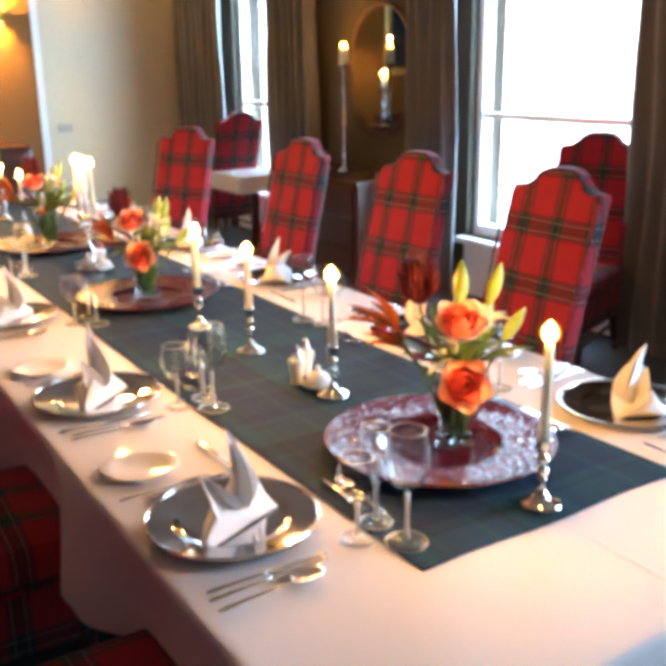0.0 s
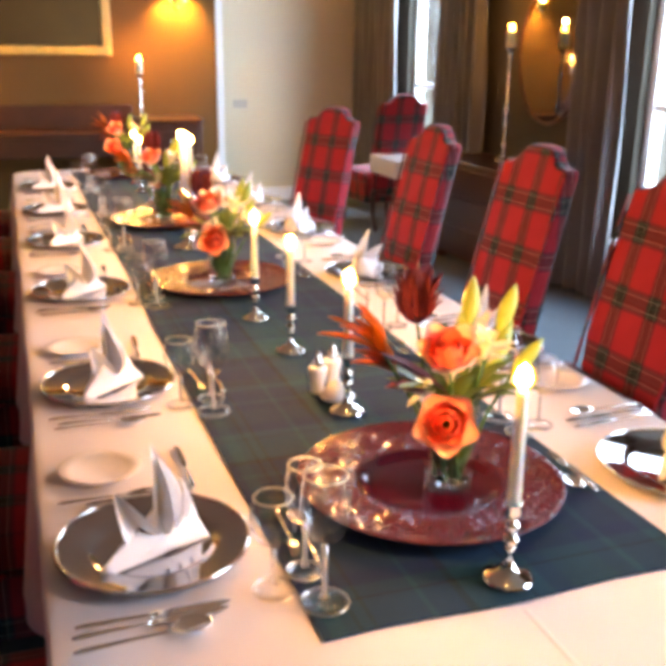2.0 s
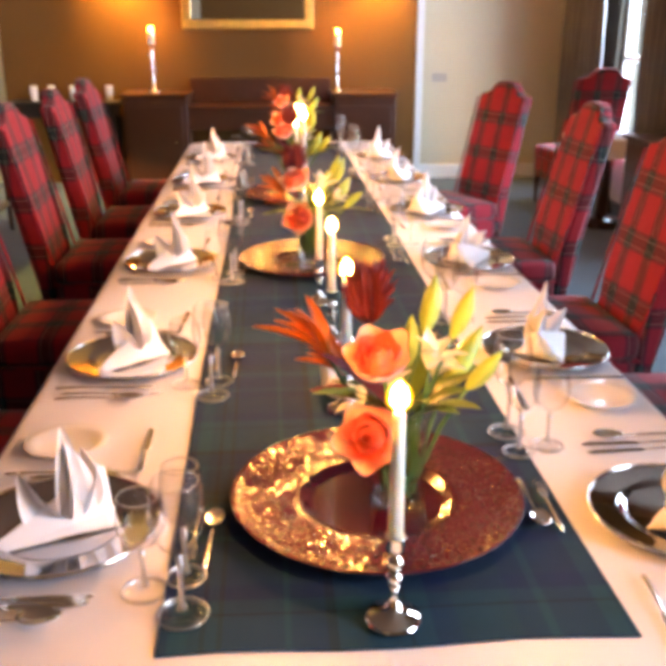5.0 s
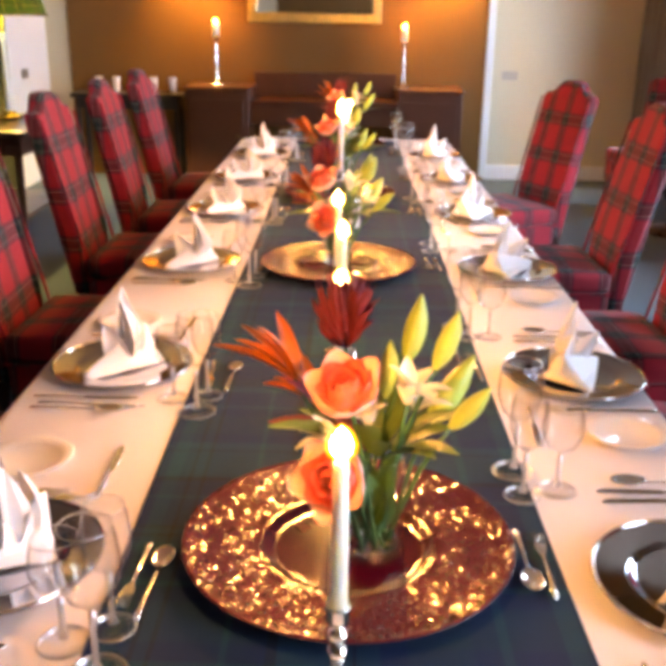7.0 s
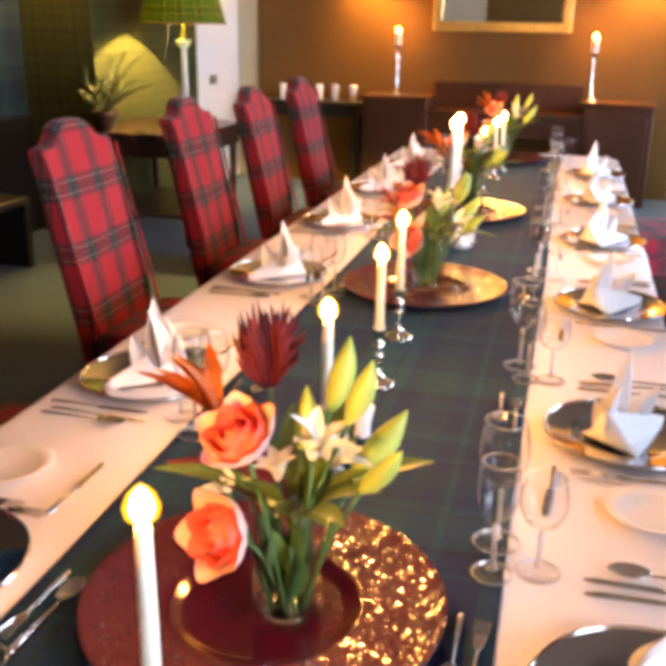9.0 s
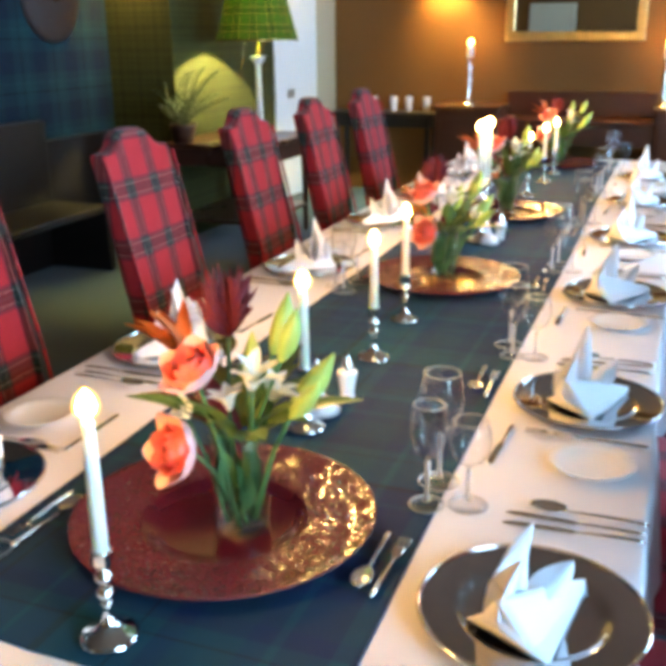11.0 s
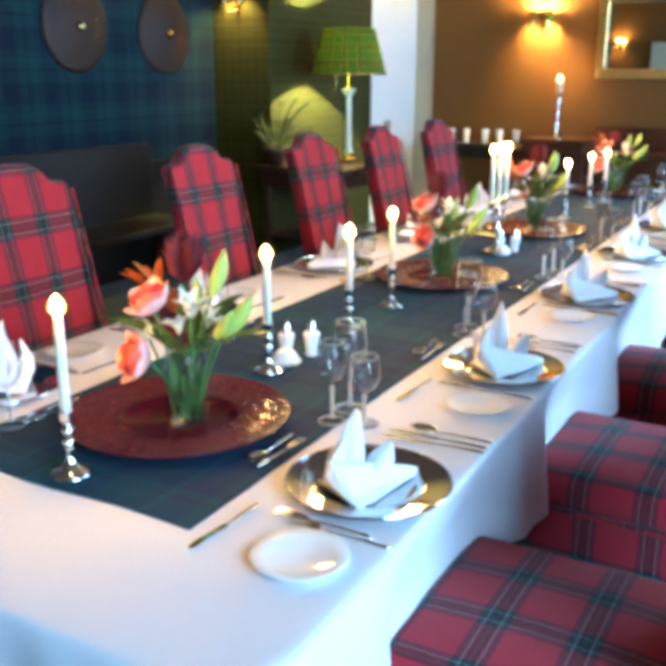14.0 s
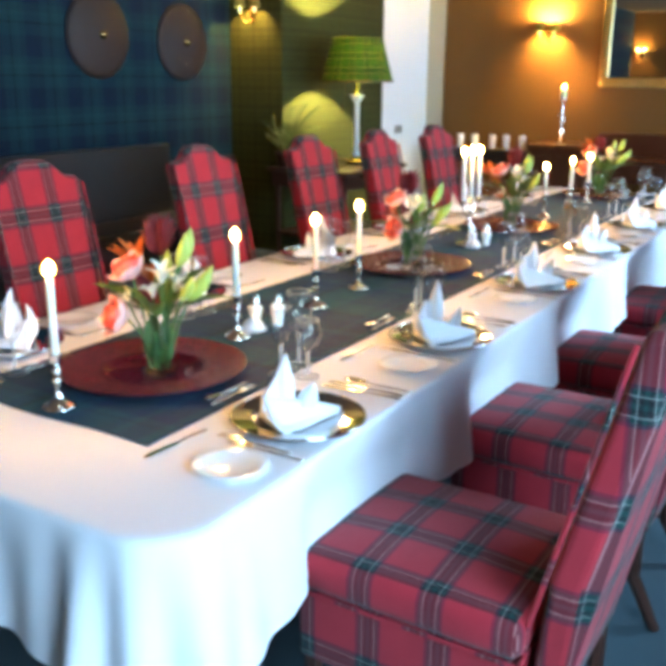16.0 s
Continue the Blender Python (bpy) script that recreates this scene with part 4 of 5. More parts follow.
def bouquet(px, py, vx, vy, spec, seed, label):
    """A glass cylinder of flowers standing on a ruby plate."""
    plate = thing("ruby_plate", "large ruby red glass plate with a crackled sparkling rim", "plate", "ruby plates")
    plate.location = (px, py, ZR)
    prof = [(0.0, 0.004), (0.105, 0.004), (0.118, 0.007), (0.126, 0.013), (0.135, 0.0145), (0.19, 0.0175), (0.238, 0.024), (0.246, 0.0275), (0.2475, 0.026), (0.240, 0.019), (0.19, 0.012), (0.125, 0.006), (0.112, 0.0005), (0.0, 0.0005)]
    part("dish", lathe(prof, 96), RUBY, plate, smooth=True)
    base = ZR + 0.0048
    vase = thing("flower_vase", label, "vase", "flower vases")
    part("glass", lathe([(0.0, 0.0), (0.041, 0.0), (0.043, 0.0005), (0.0455, 0.003), (0.046, 0.006), (0.046, 0.162), (0.0458, 0.165), (0.0445, 0.167), (0.0432, 0.165), (0.0430, 0.162), (0.0430, 0.016), (0.040, 0.012), (0.0, 0.010)], 36, (vx, vy, base)), THIN, vase, smooth=True)
    part("thick_foot", lathe([(0.0, 0.0105), (0.036, 0.0105), (0.040, 0.013), (0.041, 0.018), (0.036, 0.0215), (0.0, 0.0215)], 30, (vx, vy, base)), GLASS, vase, "thick clear glass foot", smooth=True)
    r = random.Random(seed)
    for k in range(16):
        a = k * 2.4
        inner = leaf((vx + 0.012 * math.cos(a), vy + 0.012 * math.sin(a), base + 0.03 + 0.0025 * k), (vx + 0.034 * math.cos(a + 0.8), vy + 0.034 * math.sin(a + 0.8), base + 0.10 + 0.0042 * k), 0.034, 0.006, twist=a)
        part("inner_leaf", inner, STEM, vase, smooth=True)
    foot = lambda: (vx + r.uniform(-0.025, 0.025), vy + r.uniform(-0.025, 0.025), base + 0.016)
    for kind, x, y, z, size in spec:
        head = Vector((x, y, z))
        out = (head - Vector((vx, vy, 0.90))).normalized()
        if kind in ("rose", "pale"):
            sd, axis = r.random(), out + Vector((0, -0.25, 0.1))
            heart = part("rose_heart", rose(bmesh.new(), head, size, axis, sd, (0, 1, 2)), ROSE, vase, "coral heart of an opening rose", smooth=True)
            part("outer_petal", rose(bmesh.new(), head, size, axis, sd, (3,)), ROSE_PALE, heart, "pale pink outer petals", smooth=True)
            stem_to(vase, foot(), head - out * size * 0.4)
            part("calyx", leaf(head - out * size * 0.45, head - out * size * 0.1 + Vector((0, 0, -size * 0.5)), size * 0.3, 0.004), LEAF, vase)
        elif kind == "bud":
            d = (out + Vector((0, 0, 0.35))).normalized()
            n = d.orthogonal().normalized()
            pts = [head + d * size * (t - 0.5) + n * 0.004 * math.sin(t * 3) for t in [k / 8 for k in range(9)]]
            rad = [size * f for f in (0.05, 0.11, 0.15, 0.165, 0.165, 0.15, 0.115, 0.065, 0.015)]
            part("lily_bud", tube(pts, rad, 10), BUD, vase, "yellow green closed lily bud", smooth=True)
            stem_to(vase, foot(), head - d * size * 0.5)
        elif kind == "lily":
            bm = bmesh.new()
            u = out.orthogonal().normalized()
            w = out.cross(u)
            for k in range(6):
                a = k * math.tau / 6 + 0.2
                d = u * math.cos(a) + w * math.sin(a)
                leaf(head - out * size * 0.4, head + d * size * 0.62 + out * size * 0.25, size * 0.36, size * 0.12, bm, cup=0.2)
            part("lily_bloom", bm, LILY, vase, "white lily with open pointed petals", smooth=True)
            stem_to(vase, foot(), head - out * size * 0.4)
        elif kind == "protea":
            bm = bmesh.new()
            for ring, (n, tilt, ln) in enumerate(((14, 0.10, 0.92), (20, 0.24, 1.0), (24, 0.42, 0.94), (24, 0.62, 0.78), (20, 0.85, 0.58))):
                for k in range(n):
                    a = k * math.tau / n + ring * 0.3
                    d = Vector((math.cos(a) * tilt, math.sin(a) * tilt, 1)).normalized()
                    leaf(head - Vector((0, 0, size * 0.45)) + d * 0.01, head - Vector((0, 0, size * 0.45)) + d * size * ln * r.uniform(0.88, 1.08), size * 0.085, 0.003, bm, cup=0.3, segs=4, twist=a)
            part("protea_bloom", bm, PROTEA, vase, "dark red protea with upright pointed bracts", smooth=True)
            stem_to(vase, foot(), head - Vector((0, 0, size * 0.42)))
        elif kind == "spray":
            bm = bmesh.new()
            for k in range(9):
                a = k * 0.7 + r.uniform(-0.2, 0.2)
                d = (out * 1.2 + Vector((math.cos(a) * 0.55, math.sin(a) * 0.55, 0.35 * math.sin(k * 2.1)))).normalized()
                leaf(head - out * size * 0.4, head - out * size * 0.4 + d * size * r.uniform(0.7, 1.1), size * 0.2, 0.006, bm, cup=0.3)
            part("orange_bract", bm, ORANGE_LEAF, vase, "spiky orange flower bracts", smooth=True)
            stem_to(vase, foot(), head - out * size * 0.4)
        elif kind == "red_leaf":
            part("dark_red_leaf", leaf(Vector((vx, vy, base + 0.16)), head, size, size * 0.1, cup=0.2), PROTEA, vase, "broad dark red leaf", smooth=True)
        elif kind == "leaf":
            part("foliage_leaf", leaf(Vector((vx, vy, base + 0.15)) + out * 0.03, head + out * size * 0.5, size * 0.4, size * 0.12), LEAF, vase, smooth=True)
    return vase


SPEC = [("rose", 1.078, 1.300, 0.928, 0.052), ("pale", 1.092, 1.332, 1.042, 0.050), ("bud", 1.188, 1.44, 1.095, 0.10), ("bud", 1.228, 1.378, 1.100, 0.09),
        ("bud", 1.245, 1.425, 1.010, 0.115), ("lily", 1.186, 1.352, 1.040, 0.075), ("protea", 1.090, 1.455, 1.105, 0.115), ("spray", 0.985, 1.455, 1.045, 0.12),
        ("spray", 1.02, 1.47, 0.99, 0.10), ("leaf", 1.21, 1.30, 0.96, 0.10), ("leaf", 1.26, 1.45, 0.95, 0.12), ("leaf", 1.05, 1.48, 0.96, 0.12), ("leaf", 1.03, 1.33, 0.97, 0.11),
        ("leaf", 1.15, 1.29, 0.975, 0.08), ("leaf", 1.17, 1.49, 0.99, 0.12), ("lily", 1.12, 1.38, 0.985, 0.055), ("red_leaf", 0.985, 1.350, 0.985, 0.062), ("red_leaf", 1.005, 1.42, 1.02, 0.055),
        ("bud", 1.262, 1.352, 1.012, 0.085), ("lily", 1.052, 1.345, 0.965, 0.050), ("lily", 1.205, 1.395, 1.005, 0.060), ("bud", 1.150, 1.405, 1.045, 0.085)]
SPEC += [("leaf", 1.135 + 0.085 * math.cos(k * 0.9), 1.385 + 0.085 * math.sin(k * 0.9), 0.945 + 0.022 * (k % 3), 0.085) for k in range(11)]
bouquet(1.10, 1.395, 1.135, 1.385, SPEC, 3, "clear glass cylinder vase of roses, lilies and dark red protea")


def shifted(seed, dx, dy, dz=0.0):
    r = random.Random(seed)
    return [("spray" if k == "rose" and r.random() < 0.4 else k, x + dx + r.uniform(-0.03, 0.03), y + dy + r.uniform(-0.03, 0.03), z + dz + r.uniform(-0.02, 0.02), s) for k, x, y, z, s in SPEC]


for n, (px, py) in enumerate(((1.068, 2.985), (1.06, 4.17), (1.08, 5.80))):
    bouquet(px, py, px, py, shifted(20 + n, px - 1.13, py - 1.385, -0.02 if n == 0 else 0.0), 30 + n, "clear glass cylinder vase of roses, lilies and foliage")

# ---------------------------------------------------------------- condiments


def shaker(x, y):
    s = thing("salt_shaker", "fluted white china shaker with a silver top", "shaker", "salt and pepper")
    bm = lathe([(0.0, 0.0), (0.016, 0.0), (0.017, 0.004), (0.0145, 0.012), (0.017, 0.03), (0.0215, 0.055), (0.0225, 0.062), (0.018, 0.066), (0.0, 0.066)], 28, (x, y, ZR))
    for v in bm.verts:
        if 0.008 < v.co.z - ZR < 0.06:
            a = math.atan2(v.co.y - y, v.co.x - x)
            k = 1 + 0.035 * math.cos(a * 14)
            v.co.x, v.co.y = x + (v.co.x - x) * k, y + (v.co.y - y) * k
    part("body", bm, CHINA, s, smooth=True)
    part("cap", lathe([(0.0135, 0.066), (0.0135, 0.070), (0.0115, 0.082), (0.006, 0.094), (0.004, 0.100), (0.0, 0.103)], 20, (x, y, ZR)), SILVER, s, "silver cap", smooth=True)


def butter_dish(x, y):
    d = thing("butter_dish", "small round white china dish with a domed lid", "dish", "salt and pepper")
    part("saucer", lathe([(0.0, 0.0), (0.03, 0.0), (0.041, 0.006), (0.042, 0.008), (0.03, 0.004), (0.0, 0.004)], 30, (x, y, ZR)), CHINA, d, smooth=True)
    part("lid", lathe([(0.033, 0.008), (0.034, 0.012), (0.031, 0.024), (0.022, 0.035), (0.010, 0.041), (0.005, 0.043), (0.0065, 0.049), (0.004, 0.055), (0.0, 0.056)], 30, (x, y, ZR)), CHINA, d, smooth=True)


for dx, dy in ((0, 0), (0.02, 1.70)):
    shaker(1.055 + dx, 1.915 + dy)
    shaker(1.108 + dx, 1.960 + dy)
    butter_dish(1.085 + dx, 1.862 + dy)

# ---------------------------------------------------------------- far end: sideboard, mirror, sconces
board = thing("pedestal_sideboard", "dark mahogany pedestal sideboard against the papered wall", "sideboard")
for x0, x1 in ((-0.40, 0.19), (1.55, 2.14)):
    part("pedestal", box(x0, 8.58, 0.0, x1, 9.08, 0.86, 0.012), WOOD_WARM, board)
    part("cap", box(x0 - 0.02, 8.56, 0.862, x1 + 0.02, 9.085, 0.885, 0.006), WOOD_WARM, board)
    door = part("door", box(x0 + 0.05, 8.566, 0.08, x1 - 0.05, 8.579, 0.78, 0.006), WOOD_WARM, board)
    part("door_knob", lathe([(0.0, 0), (0.014, 0.004), (0.011, 0.014), (0.0, 0.018)], 14), BRASS, door).matrix_basis = pose((x0 + x1) / 2 + 0.18, 8.564, 0.45, 90)
part("centre_top", box(0.191, 8.60, 0.73, 1.549, 9.08, 0.77, 0.006), WOOD_WARM, board)
part("centre_drawer", box(0.191, 8.62, 0.55, 1.549, 8.99, 0.728, 0.006), WOOD_WARM, board)
part("back_board", box(0.191, 9.04, 0.772, 1.549, 9.07, 1.00, 0.006), WOOD_WARM, board)


def hurricane(x, y, z0, ztop, r=0.028):
    """A tall silver candlestick with a thick ivory candle."""
    c = thing("tall_candlestick", "tall slender silver candlestick with a lit thick ivory candle", "candlestick", "tall candlesticks")
    h = ztop - 0.14 - z0
    prof = [(0.0, 0.0), (0.062, 0.0), (0.064, 0.01), (0.04, 0.022), (0.016, 0.04), (0.012, 0.08)]
    for k in range(3):
        zc = 0.12 + k * (h - 0.16) / 2.6
        prof += [(0.010, zc - 0.03), (0.024 - 0.003 * k, zc), (0.010, zc + 0.03)]
    prof += [(0.010, h - 0.05), (0.016, h - 0.02), (0.042, h - 0.006), (0.044, h), (0.0, h)]
    part("stick", lathe(prof, 24, (x, y, z0)), SILVER, c, smooth=True)
    wax = part("candle", lathe([(0.0, h + 0.0005), (r, h + 0.0005), (r, ztop - 0.03 - z0), (r * 0.85, ztop - 0.025 - z0), (0.0, ztop - 0.032 - z0)], 20, (x, y, z0)), WAX, c, "thick ivory pillar candle", smooth=True)
    part("flame", lathe([(a * 1.5, b * 1.3) for a, b in FLAME_SHAPE], 12, (x, y, ztop - 0.030)), FLAME_FAR, wax, "small yellow candle flame", smooth=True)
    # the same added halo shell, wider for the thick candle
    part("flame_halo_shell", lathe([(a * 2.2, b * 1.6) for a, b in FLAME_SHAPE], 14, (x, y, ztop - 0.034)), FLAME_HALO, wax, "clear glowing shell imitating the yellow halo round the flame", smooth=True)
    candle_light(x, y, ztop + 0.042)


hurricane(-0.13, 8.80, 0.886, 1.46)
hurricane(1.60, 8.80, 0.886, 1.44)

mir = thing("wall_mirror", "large mirror in a gilt frame above the sideboard", "mirror")
mx0, mx1, mz0, mz1, my = 0.14, 1.39, 1.45, 2.45, 9.085
part("mirror_glass", box(mx0 + 0.08, my - 0.018, mz0 + 0.08, mx1 - 0.08, my - 0.012, mz1 - 0.08), MIRROR, mir)
for a in ((mx0, mz0, mx1, mz0 + 0.085), (mx0, mz1 - 0.085, mx1, mz1), (mx0, mz0 + 0.086, mx0 + 0.085, mz1 - 0.086), (mx1 - 0.085, mz0 + 0.086, mx1, mz1 - 0.086)):
    part("frame", box(a[0], my - 0.045, a[1], a[2], my, a[3], 0.014, 3), GILT, mir)
for k in range(60):
    x = mx0 + 0.02 + (mx1 - mx0 - 0.04) * k / 59
    if k == 0:
        bead0 = part("bead", lathe([(0.0, -0.007), (0.005, -0.005), (0.007, 0.0), (0.005, 0.005), (0.0, 0.007)], 10), GILT, mir, smooth=True)
        bead0.location = (x, my - 0.047, mz0 + 0.012)
    else:
        o = new("bead", bead0.data)
        o.parent, o.location = mir, (x, my - 0.047, mz0 + 0.012)


def sconce(m, label="brass wall sconce with two small yellow shades, lit", power=47.0):
    s = thing("wall_sconce", label, "sconce", "wall sconces")
    part("backplate", prism([(0.035 * math.cos(a), 0.07 * math.sin(a)) for a in [k * math.tau / 20 for k in range(20)]], 0.016, "y", bevel=0.003), BRASS, s).location = (0, -0.009, 0)
    for sx in (-1, 1):
        pts = [(sx * 0.075 * t, -0.02 - 0.06 * math.sin(t * 1.57), -0.03 - 0.03 * math.sin(t * 3.14) + 0.05 * t * t) for t in [k / 8 for k in range(9)]]
        part("arm", tube(pts, 0.005, 8), BRASS, s, smooth=True)
        part("candle_tube", lathe([(0.0, 0.02), (0.008, 0.02), (0.008, 0.075), (0.0, 0.076)], 12, (sx * 0.075, -0.08, 0)), WAX, s, smooth=True)
        part("bulb", lathe([(0.0, 0.078), (0.007, 0.084), (0.009, 0.095), (0.005, 0.108), (0.0, 0.114)], 12, (sx * 0.075, -0.08, 0)), BULB, s, smooth=True)
        sh = lathe([(0.055, 0.06), (0.034, 0.15), (0.033, 0.15), (0.054, 0.06)], 20, (sx * 0.075, -0.08, 0), closed=True)
        part("shade", box_uv(sh), SMALL_SHADE, s, "small pleated yellow shade", smooth=True)
        lamp = new("sconce_light", bpy.data.lights.new("sconce_light", "POINT"))
        lamp.data.energy, lamp.data.color, lamp.data.shadow_soft_size = power, (1.0, 0.66, 0.13), 0.035
        lamp.matrix_world = m @ Matrix.Translation((sx * 0.075, -0.08, 0.128))
    s.matrix_basis = m
    return s


sconce(pose(-0.42, 9.088, 1.93))
sconce(pose(2.02, 9.088, 1.93))
sconce(pose(-2.10, WY - 0.002, 2.02), power=15.0)
sconce(pose(-2.12, Y0 + 0.002, 2.02, 0, 0, 180), power=8.0)

# small dark console with white pillar candles, left of the sideboard
con = thing("console_table", "narrow dark wooden console table against the papered wall", "table")
part("top", box(-1.50, 8.72, 0.76, -0.46, 9.08, 0.80, 0.006), BLACK_OAK, con)
part("apron", box(-1.46, 8.75, 0.66, -0.50, 9.06, 0.759, 0.004), BLACK_OAK, con)
for x in (-1.44, -0.52):
    for y in (8.77, 9.04):
        part("leg", box(x - 0.02, y - 0.02, 0, x + 0.02, y + 0.02, 0.659, 0.004), BLACK_OAK, con)
for x in (-1.265, -1.10, -0.898, -0.744, -0.566):
    j = thing("white_jar", "small white china jar on the dark console table", "jar", "white jars")
    part("body", lathe([(0.0, 0.0), (0.026, 0.0), (0.030, 0.008), (0.032, 0.06), (0.036, 0.135), (0.038, 0.142), (0.034, 0.142), (0.029, 0.06), (0.026, 0.02), (0.0, 0.02)], 20, (x, 8.9, 0.801)), CHINA, j, smooth=True)

# ---------------------------------------------------------------- left side: lamp table, plant, shields
lt = thing("side_table", "dark wooden side table carrying a lamp and a palm", "table")
part("top", box(-1.785, 5.98, 0.745, -0.98, 7.05, 0.78, 0.008), WOOD, lt)
part("apron", box(-1.76, 6.02, 0.62, -1.02, 7.01, 0.744, 0.004), WOOD, lt)
for x in (-1.72, -1.06):
    for y in (6.06, 6.97):
        part("leg", tube([(x, y, 0.619), (x, y, 0.3), (x, y, 0.0)], [0.028, 0.022, 0.018], 10), WOOD, lt)
part("shelf", box(-1.74, 6.04, 0.20, -1.04, 6.99, 0.225, 0.004), WOOD, lt)

LX, LY = -1.33, 6.72
lamp_t = thing("table_lamp", "lit table lamp with a slender glass column and green tartan shade", "lamp")
part("base", lathe([(0.0, 0.0), (0.085, 0.0), (0.085, 0.02), (0.05, 0.035), (0.03, 0.06), (0.0, 0.062)], 28, (LX, LY, 0.781)), BRASS, lamp_t, smooth=True)
shaft = lathe([(0.0, 0.062), (0.034, 0.062), (0.034, 0.075), (0.026, 0.085), (0.024, 0.10), (0.021, 0.30), (0.019, 0.515), (0.023, 0.52), (0.019, 0.527), (0.0, 0.528)], 48, (LX, LY, 0.781))
for v in shaft.verts:
    if 0.09 < v.co.z - 0.781 < 0.518:
        k = 1 - 0.10 * max(0.0, math.cos(12 * math.atan2(v.co.y - LY, v.co.x - LX)))
        v.co.x, v.co.y = LX + (v.co.x - LX) * k, LY + (v.co.y - LY) * k
part("column", shaft, WHITE_PAINT, lamp_t, "cream fluted column", smooth=True)
cap = lathe([(0.0, 0.529), (0.020, 0.529), (0.024, 0.550), (0.034, 0.572), (0.030, 0.574), (0.0, 0.574)], 24, (LX, LY, 0.781))
for k in range(8):
    a = k * math.tau / 8
    leaf((LX + 0.021 * math.cos(a), LY + 0.021 * math.sin(a), 1.312), (LX + 0.050 * math.cos(a), LY + 0.050 * math.sin(a), 1.352), 0.022, -0.006, cap, segs=4, thick=0.003)
part("capital", box(LX - 0.046, LY - 0.046, 1.3555, LX + 0.046, LY + 0.046, 1.368, 0.003, bm=cap), WHITE_PAINT, lamp_t, "carved cream capital")
part("lamp_holder", lathe([(0.0, 1.3685), (0.014, 1.3685), (0.014, 1.40), (0.008, 1.41), (0.008, 1.558), (0.0, 1.559)], 16, (LX, LY, 0)), BRASS, lamp_t, smooth=True)
part("pull_cord", tube([(LX - 0.10, LY - 0.02, 1.49), (LX - 0.115, LY - 0.02, 1.36), (LX - 0.15, LY - 0.02, 1.22)], 0.0025, 6), BRASS, lamp_t)
sh = bmesh.new()
layer = sh.loops.layers.uv.verify()
for side, off in ((1, 0.0), (-1, -0.003)):
    lo = [sh.verts.new((LX + (0.312 + off) * math.cos(k * math.tau / 48), LY + (0.312 + off) * math.sin(k * math.tau / 48), 1.49)) for k in range(48)]
    hi = [sh.verts.new((LX + (0.215 + off) * math.cos(k * math.tau / 48), LY + (0.215 + off) * math.sin(k * math.tau / 48), 1.845)) for k in range(48)]
    for k in range(48):
        q = [lo[k], lo[(k + 1) % 48], hi[(k + 1) % 48], hi[k]]
        uvs = [(k * 0.0345, 0), ((k + 1) * 0.0345, 0), ((k + 1) * 0.0345, 0.365), (k * 0.0345, 0.365)]
        if side < 0:
            q, uvs = q[::-1], uvs[::-1]
        f = sh.faces.new(q)
        for lp, uvv in zip(f.loops, uvs):
            lp[layer].uv = uvv
part("shade", sh, SHADE_TARTAN, lamp_t, "green and yellow tartan drum shade", smooth=True)
part("shade_trim", lathe([(0.313 + 0.006 * math.cos(a * math.tau / 8), 1.488 + 0.007 * math.sin(a * math.tau / 8)) for a in range(8)], 48, (LX, LY, 0), closed=True), BRASS, lamp_t, smooth=True)
part("bulb", lathe([(0.0, 1.56), (0.02, 1.58), (0.032, 1.62), (0.02, 1.655), (0.0, 1.665)], 20, (LX, LY, 0)), BULB, lamp_t, smooth=True)
bulb = new("table_lamp_light", bpy.data.lights.new("table_lamp_light", "POINT"))
bulb.data.energy, bulb.data.color, bulb.data.shadow_soft_size = 100.0, (1.0, 0.88, 0.26), 0.02
bulb.location = (LX, LY, 1.69)

PX, PY = -1.66, 6.10
palm = thing("potted_palm", "small feathery palm in a dark pot on the side table", "plant")
part("pot", lathe([(0.0, 0.0), (0.07, 0.0), (0.095, 0.10), (0.10, 0.13), (0.092, 0.13), (0.085, 0.11), (0.0, 0.105)], 24, (PX, PY, 0.781)), WOOD, palm, smooth=True)
rp = random.Random(8)
for k in range(19):
    a = k * 2.4
    rise, reach = rp.uniform(0.14, 0.40), rp.uniform(0.12, 0.34)
    spine = [Vector((max(WX + 0.03, PX + reach * t * math.cos(a)), PY + reach * t * math.sin(a), 0.885 + rise * (1.5 * t - 0.55 * t * t))) for t in [i / 9 for i in range(10)]]
    fr = tube(spine, [0.004 - 0.0003 * i for i in range(10)], 5)
    for i in range(2, 10):
        for sgn in (-1, 1):
            sd = Vector((-math.sin(a) * sgn, math.cos(a) * sgn, 0.25))
            leaf(spine[i], spine[i] + sd * 0.11 * (1.1 - i / 11) + (spine[i] - spine[i - 1]) * 1.6, 0.008, 0.004, fr, cup=0.2, segs=3)
    for v in fr.verts:
        v.co.x = max(v.co.x, WX + 0.006 if v.co.y > WY - 0.03 else X0 + 0.05)
    part("frond", fr, PALM, palm)

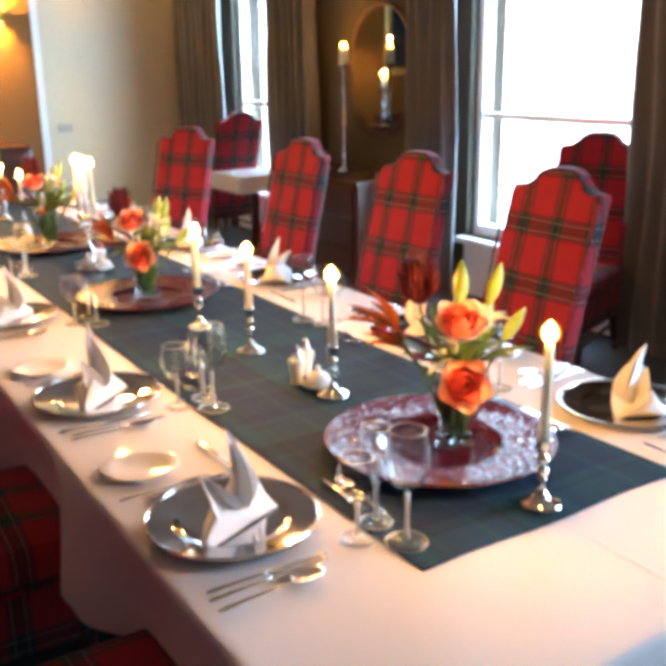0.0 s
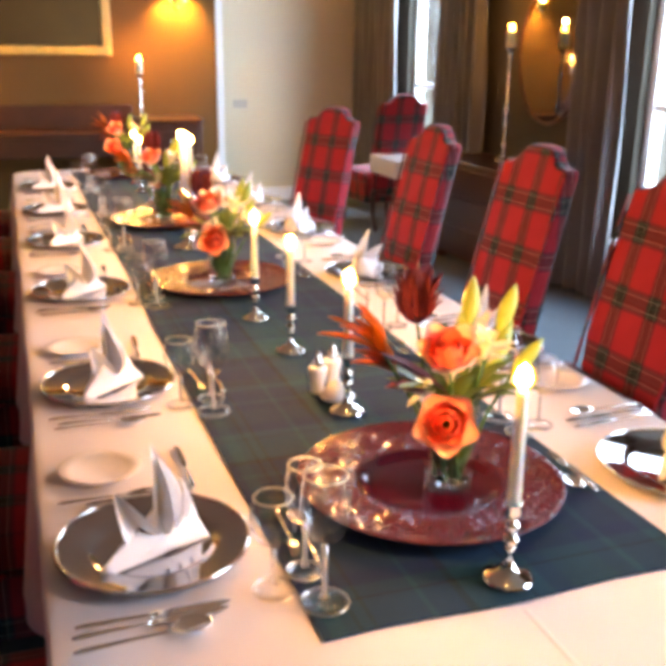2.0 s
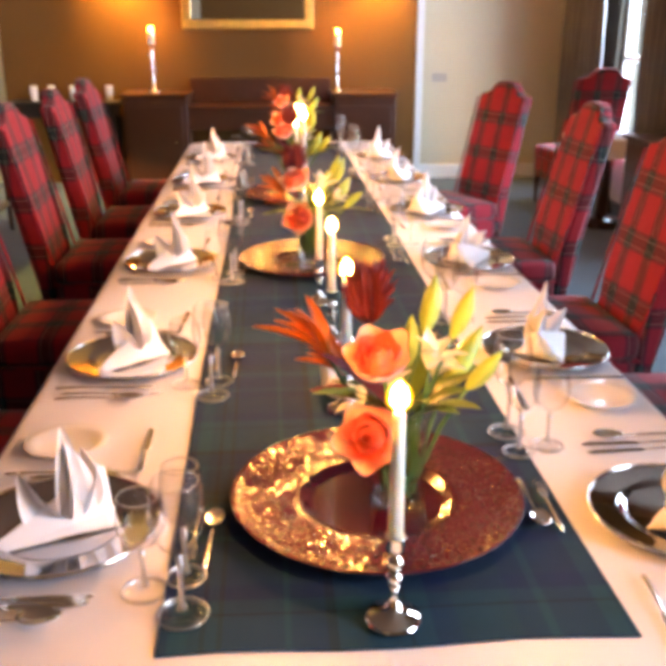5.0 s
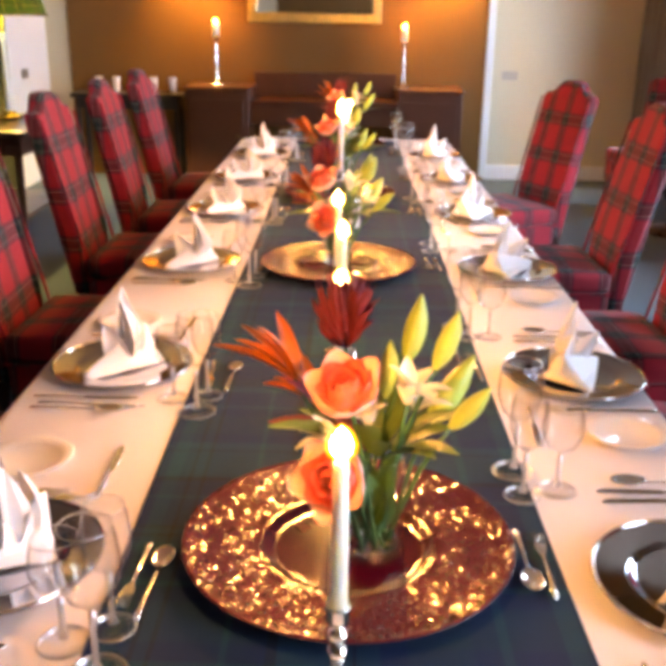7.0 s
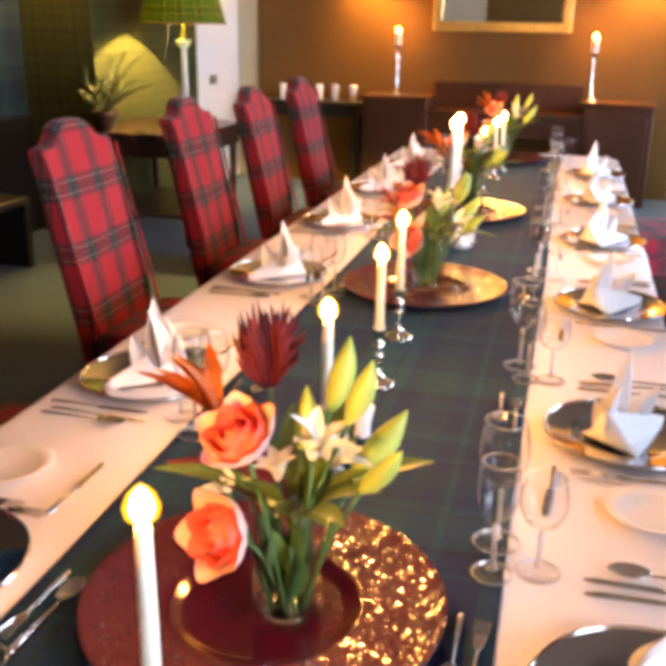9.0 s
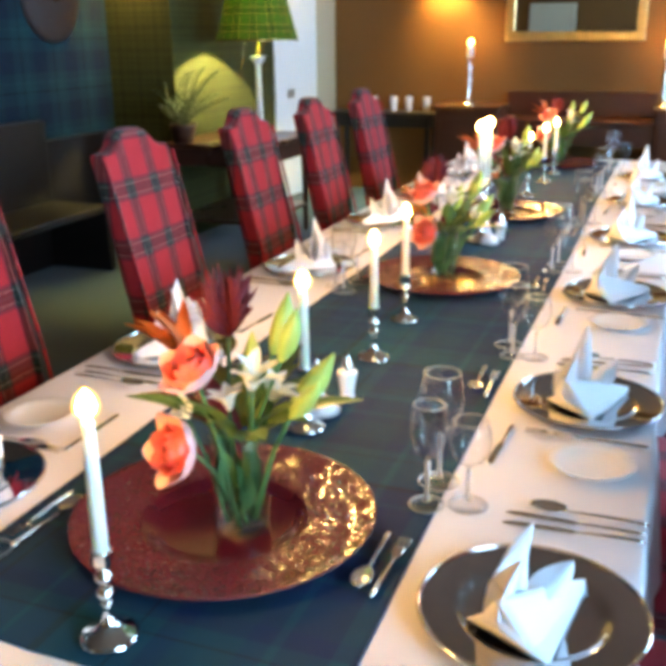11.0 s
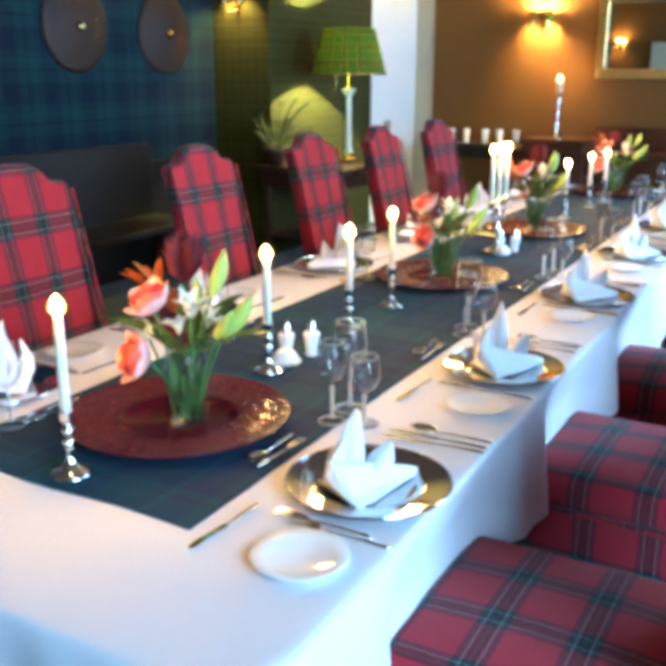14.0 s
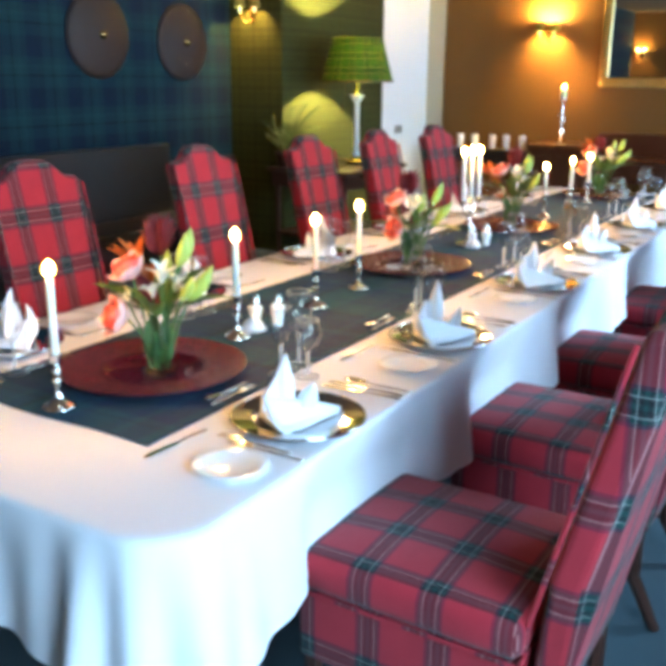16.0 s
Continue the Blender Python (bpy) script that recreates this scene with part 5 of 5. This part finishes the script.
for y, z, r in ((4.67, 1.80, 0.31), (5.60, 1.78, 0.30)):
    s = thing("round_shield", "round brown leather shield with brass studs on the tartan wall", "shield", "wall shields")
    part("disc", lathe([(0.0, 0.055), (r * 0.5, 0.045), (r * 0.9, 0.022), (r, 0.01), (r, 0.0), (0.0, 0.0)], 40), LEATHER, s, smooth=True)
    part("boss", lathe([(0.0, 0.09), (0.02, 0.082), (0.035, 0.06), (0.036, 0.053), (0.0, 0.05)], 20), BRASS, s, smooth=True)
    stud = None
    for ring, n in ((0.55, 10), (0.88, 18)):
        for k in range(n):
            a = k * math.tau / n
            zz = 0.043 if ring < 0.6 else 0.022
            if stud is None:
                stud = part("stud", lathe([(0.0, 0.007), (0.006, 0.004), (0.007, 0.0), (0.0, -0.001)], 8), BRASS, s, smooth=True)
                o = stud
            else:
                o = new("stud", stud.data)
                o.parent = s
            o.location = (r * ring * math.cos(a), r * ring * math.sin(a), zz)
    s.matrix_basis = pose(X0 + 0.002, y, z, 0, 90, 0)
settle = thing("settle", "long dark wooden settle against the tartan wall", "bench")
part("back", box(X0 + 0.035, 3.10, 0.0, X0 + 0.09, 5.30, 0.99, 0.01), BLACK_OAK, settle)
part("seat", box(X0 + 0.091, 3.10, 0.40, X0 + 0.56, 5.30, 0.45, 0.01), BLACK_OAK, settle)
for y in (3.1, 5.24):
    part("end", box(X0 + 0.091, y, 0.0, X0 + 0.56, y + 0.06, 0.399, 0.006), BLACK_OAK, settle)

# ---------------------------------------------------------------- right side: chest, oval mirror, small table in place of a chair
chest = thing("chest_of_drawers", "dark wooden chest of drawers under an oval mirror", "chest")
part("body", box(3.48, 5.18, 0.06, 3.94, 6.32, 0.745, 0.008), WOOD_WARM, chest)
part("top", box(3.45, 5.15, 0.747, 3.95, 6.35, 0.775, 0.008), WOOD_WARM, chest)
for k in range(3):
    part("drawer", box(3.466, 5.23, 0.10 + k * 0.215, 3.479, 6.27, 0.295 + k * 0.215, 0.006), WOOD_WARM, chest)
for y in (5.25, 6.25):
    part("foot", box(3.50, y - 0.04, 0.0, 3.58, y + 0.04, 0.059, 0.006), WOOD_WARM, chest)
hurricane(3.76, 5.76, 0.776, 1.705, 0.034)
om = thing("oval_mirror", "oval mirror in a thin dark wooden frame", "mirror")
oval = [(0.40 * math.cos(a), 0.46 * math.sin(a)) for a in [k * math.tau / 48 for k in range(48)]]
part("mirror_glass", prism(oval, 0.006, "x"), DARK_MIRROR, om)
ringo = bmesh.new()
pts = [(0, 0.405 * math.cos(k * math.tau / 48), 0.465 * math.sin(k * math.tau / 48)) for k in range(49)]
part("frame", tube(pts, 0.014, 8, ringo), WOOD_WARM, om, smooth=True)
om.location = (3.975, 5.58, 1.52)

# table and white cloth stand in for a chair with a whitish seat
st = thing("table_for_chair", "small clothed table standing in for a pale-seated chair by the window", "table")
part("top", box(3.30, 6.62, 0.64, 3.83, 7.12, 0.682, 0.006), WOOD, st)
part("post", lathe([(0.0, 0.06), (0.05, 0.06), (0.035, 0.3), (0.04, 0.639), (0.0, 0.639)], 16, (3.56, 6.87, 0)), WOOD, st, smooth=True)
part("foot", lathe([(0.0, 0.0), (0.20, 0.0), (0.18, 0.04), (0.06, 0.059), (0.0, 0.059)], 24, (3.56, 6.87, 0)), WOOD, st, smooth=True)
cl = box(3.285, 6.605, 0.683, 3.845, 7.135, 0.692, 0.002)
for a in ((3.28, 6.60, 3.287, 7.14), (3.843, 6.60, 3.85, 7.14), (3.288, 6.598, 3.842, 6.605), (3.288, 7.135, 3.842, 7.142)):
    cl = box(a[0], a[1], 0.55, a[2], a[3], 0.691, 0.002, bm=cl)
tagged(part("cloth_for_chair_seat", cl, LINEN), "white cloth standing in for a pale chair seat by the window", "tablecloth")
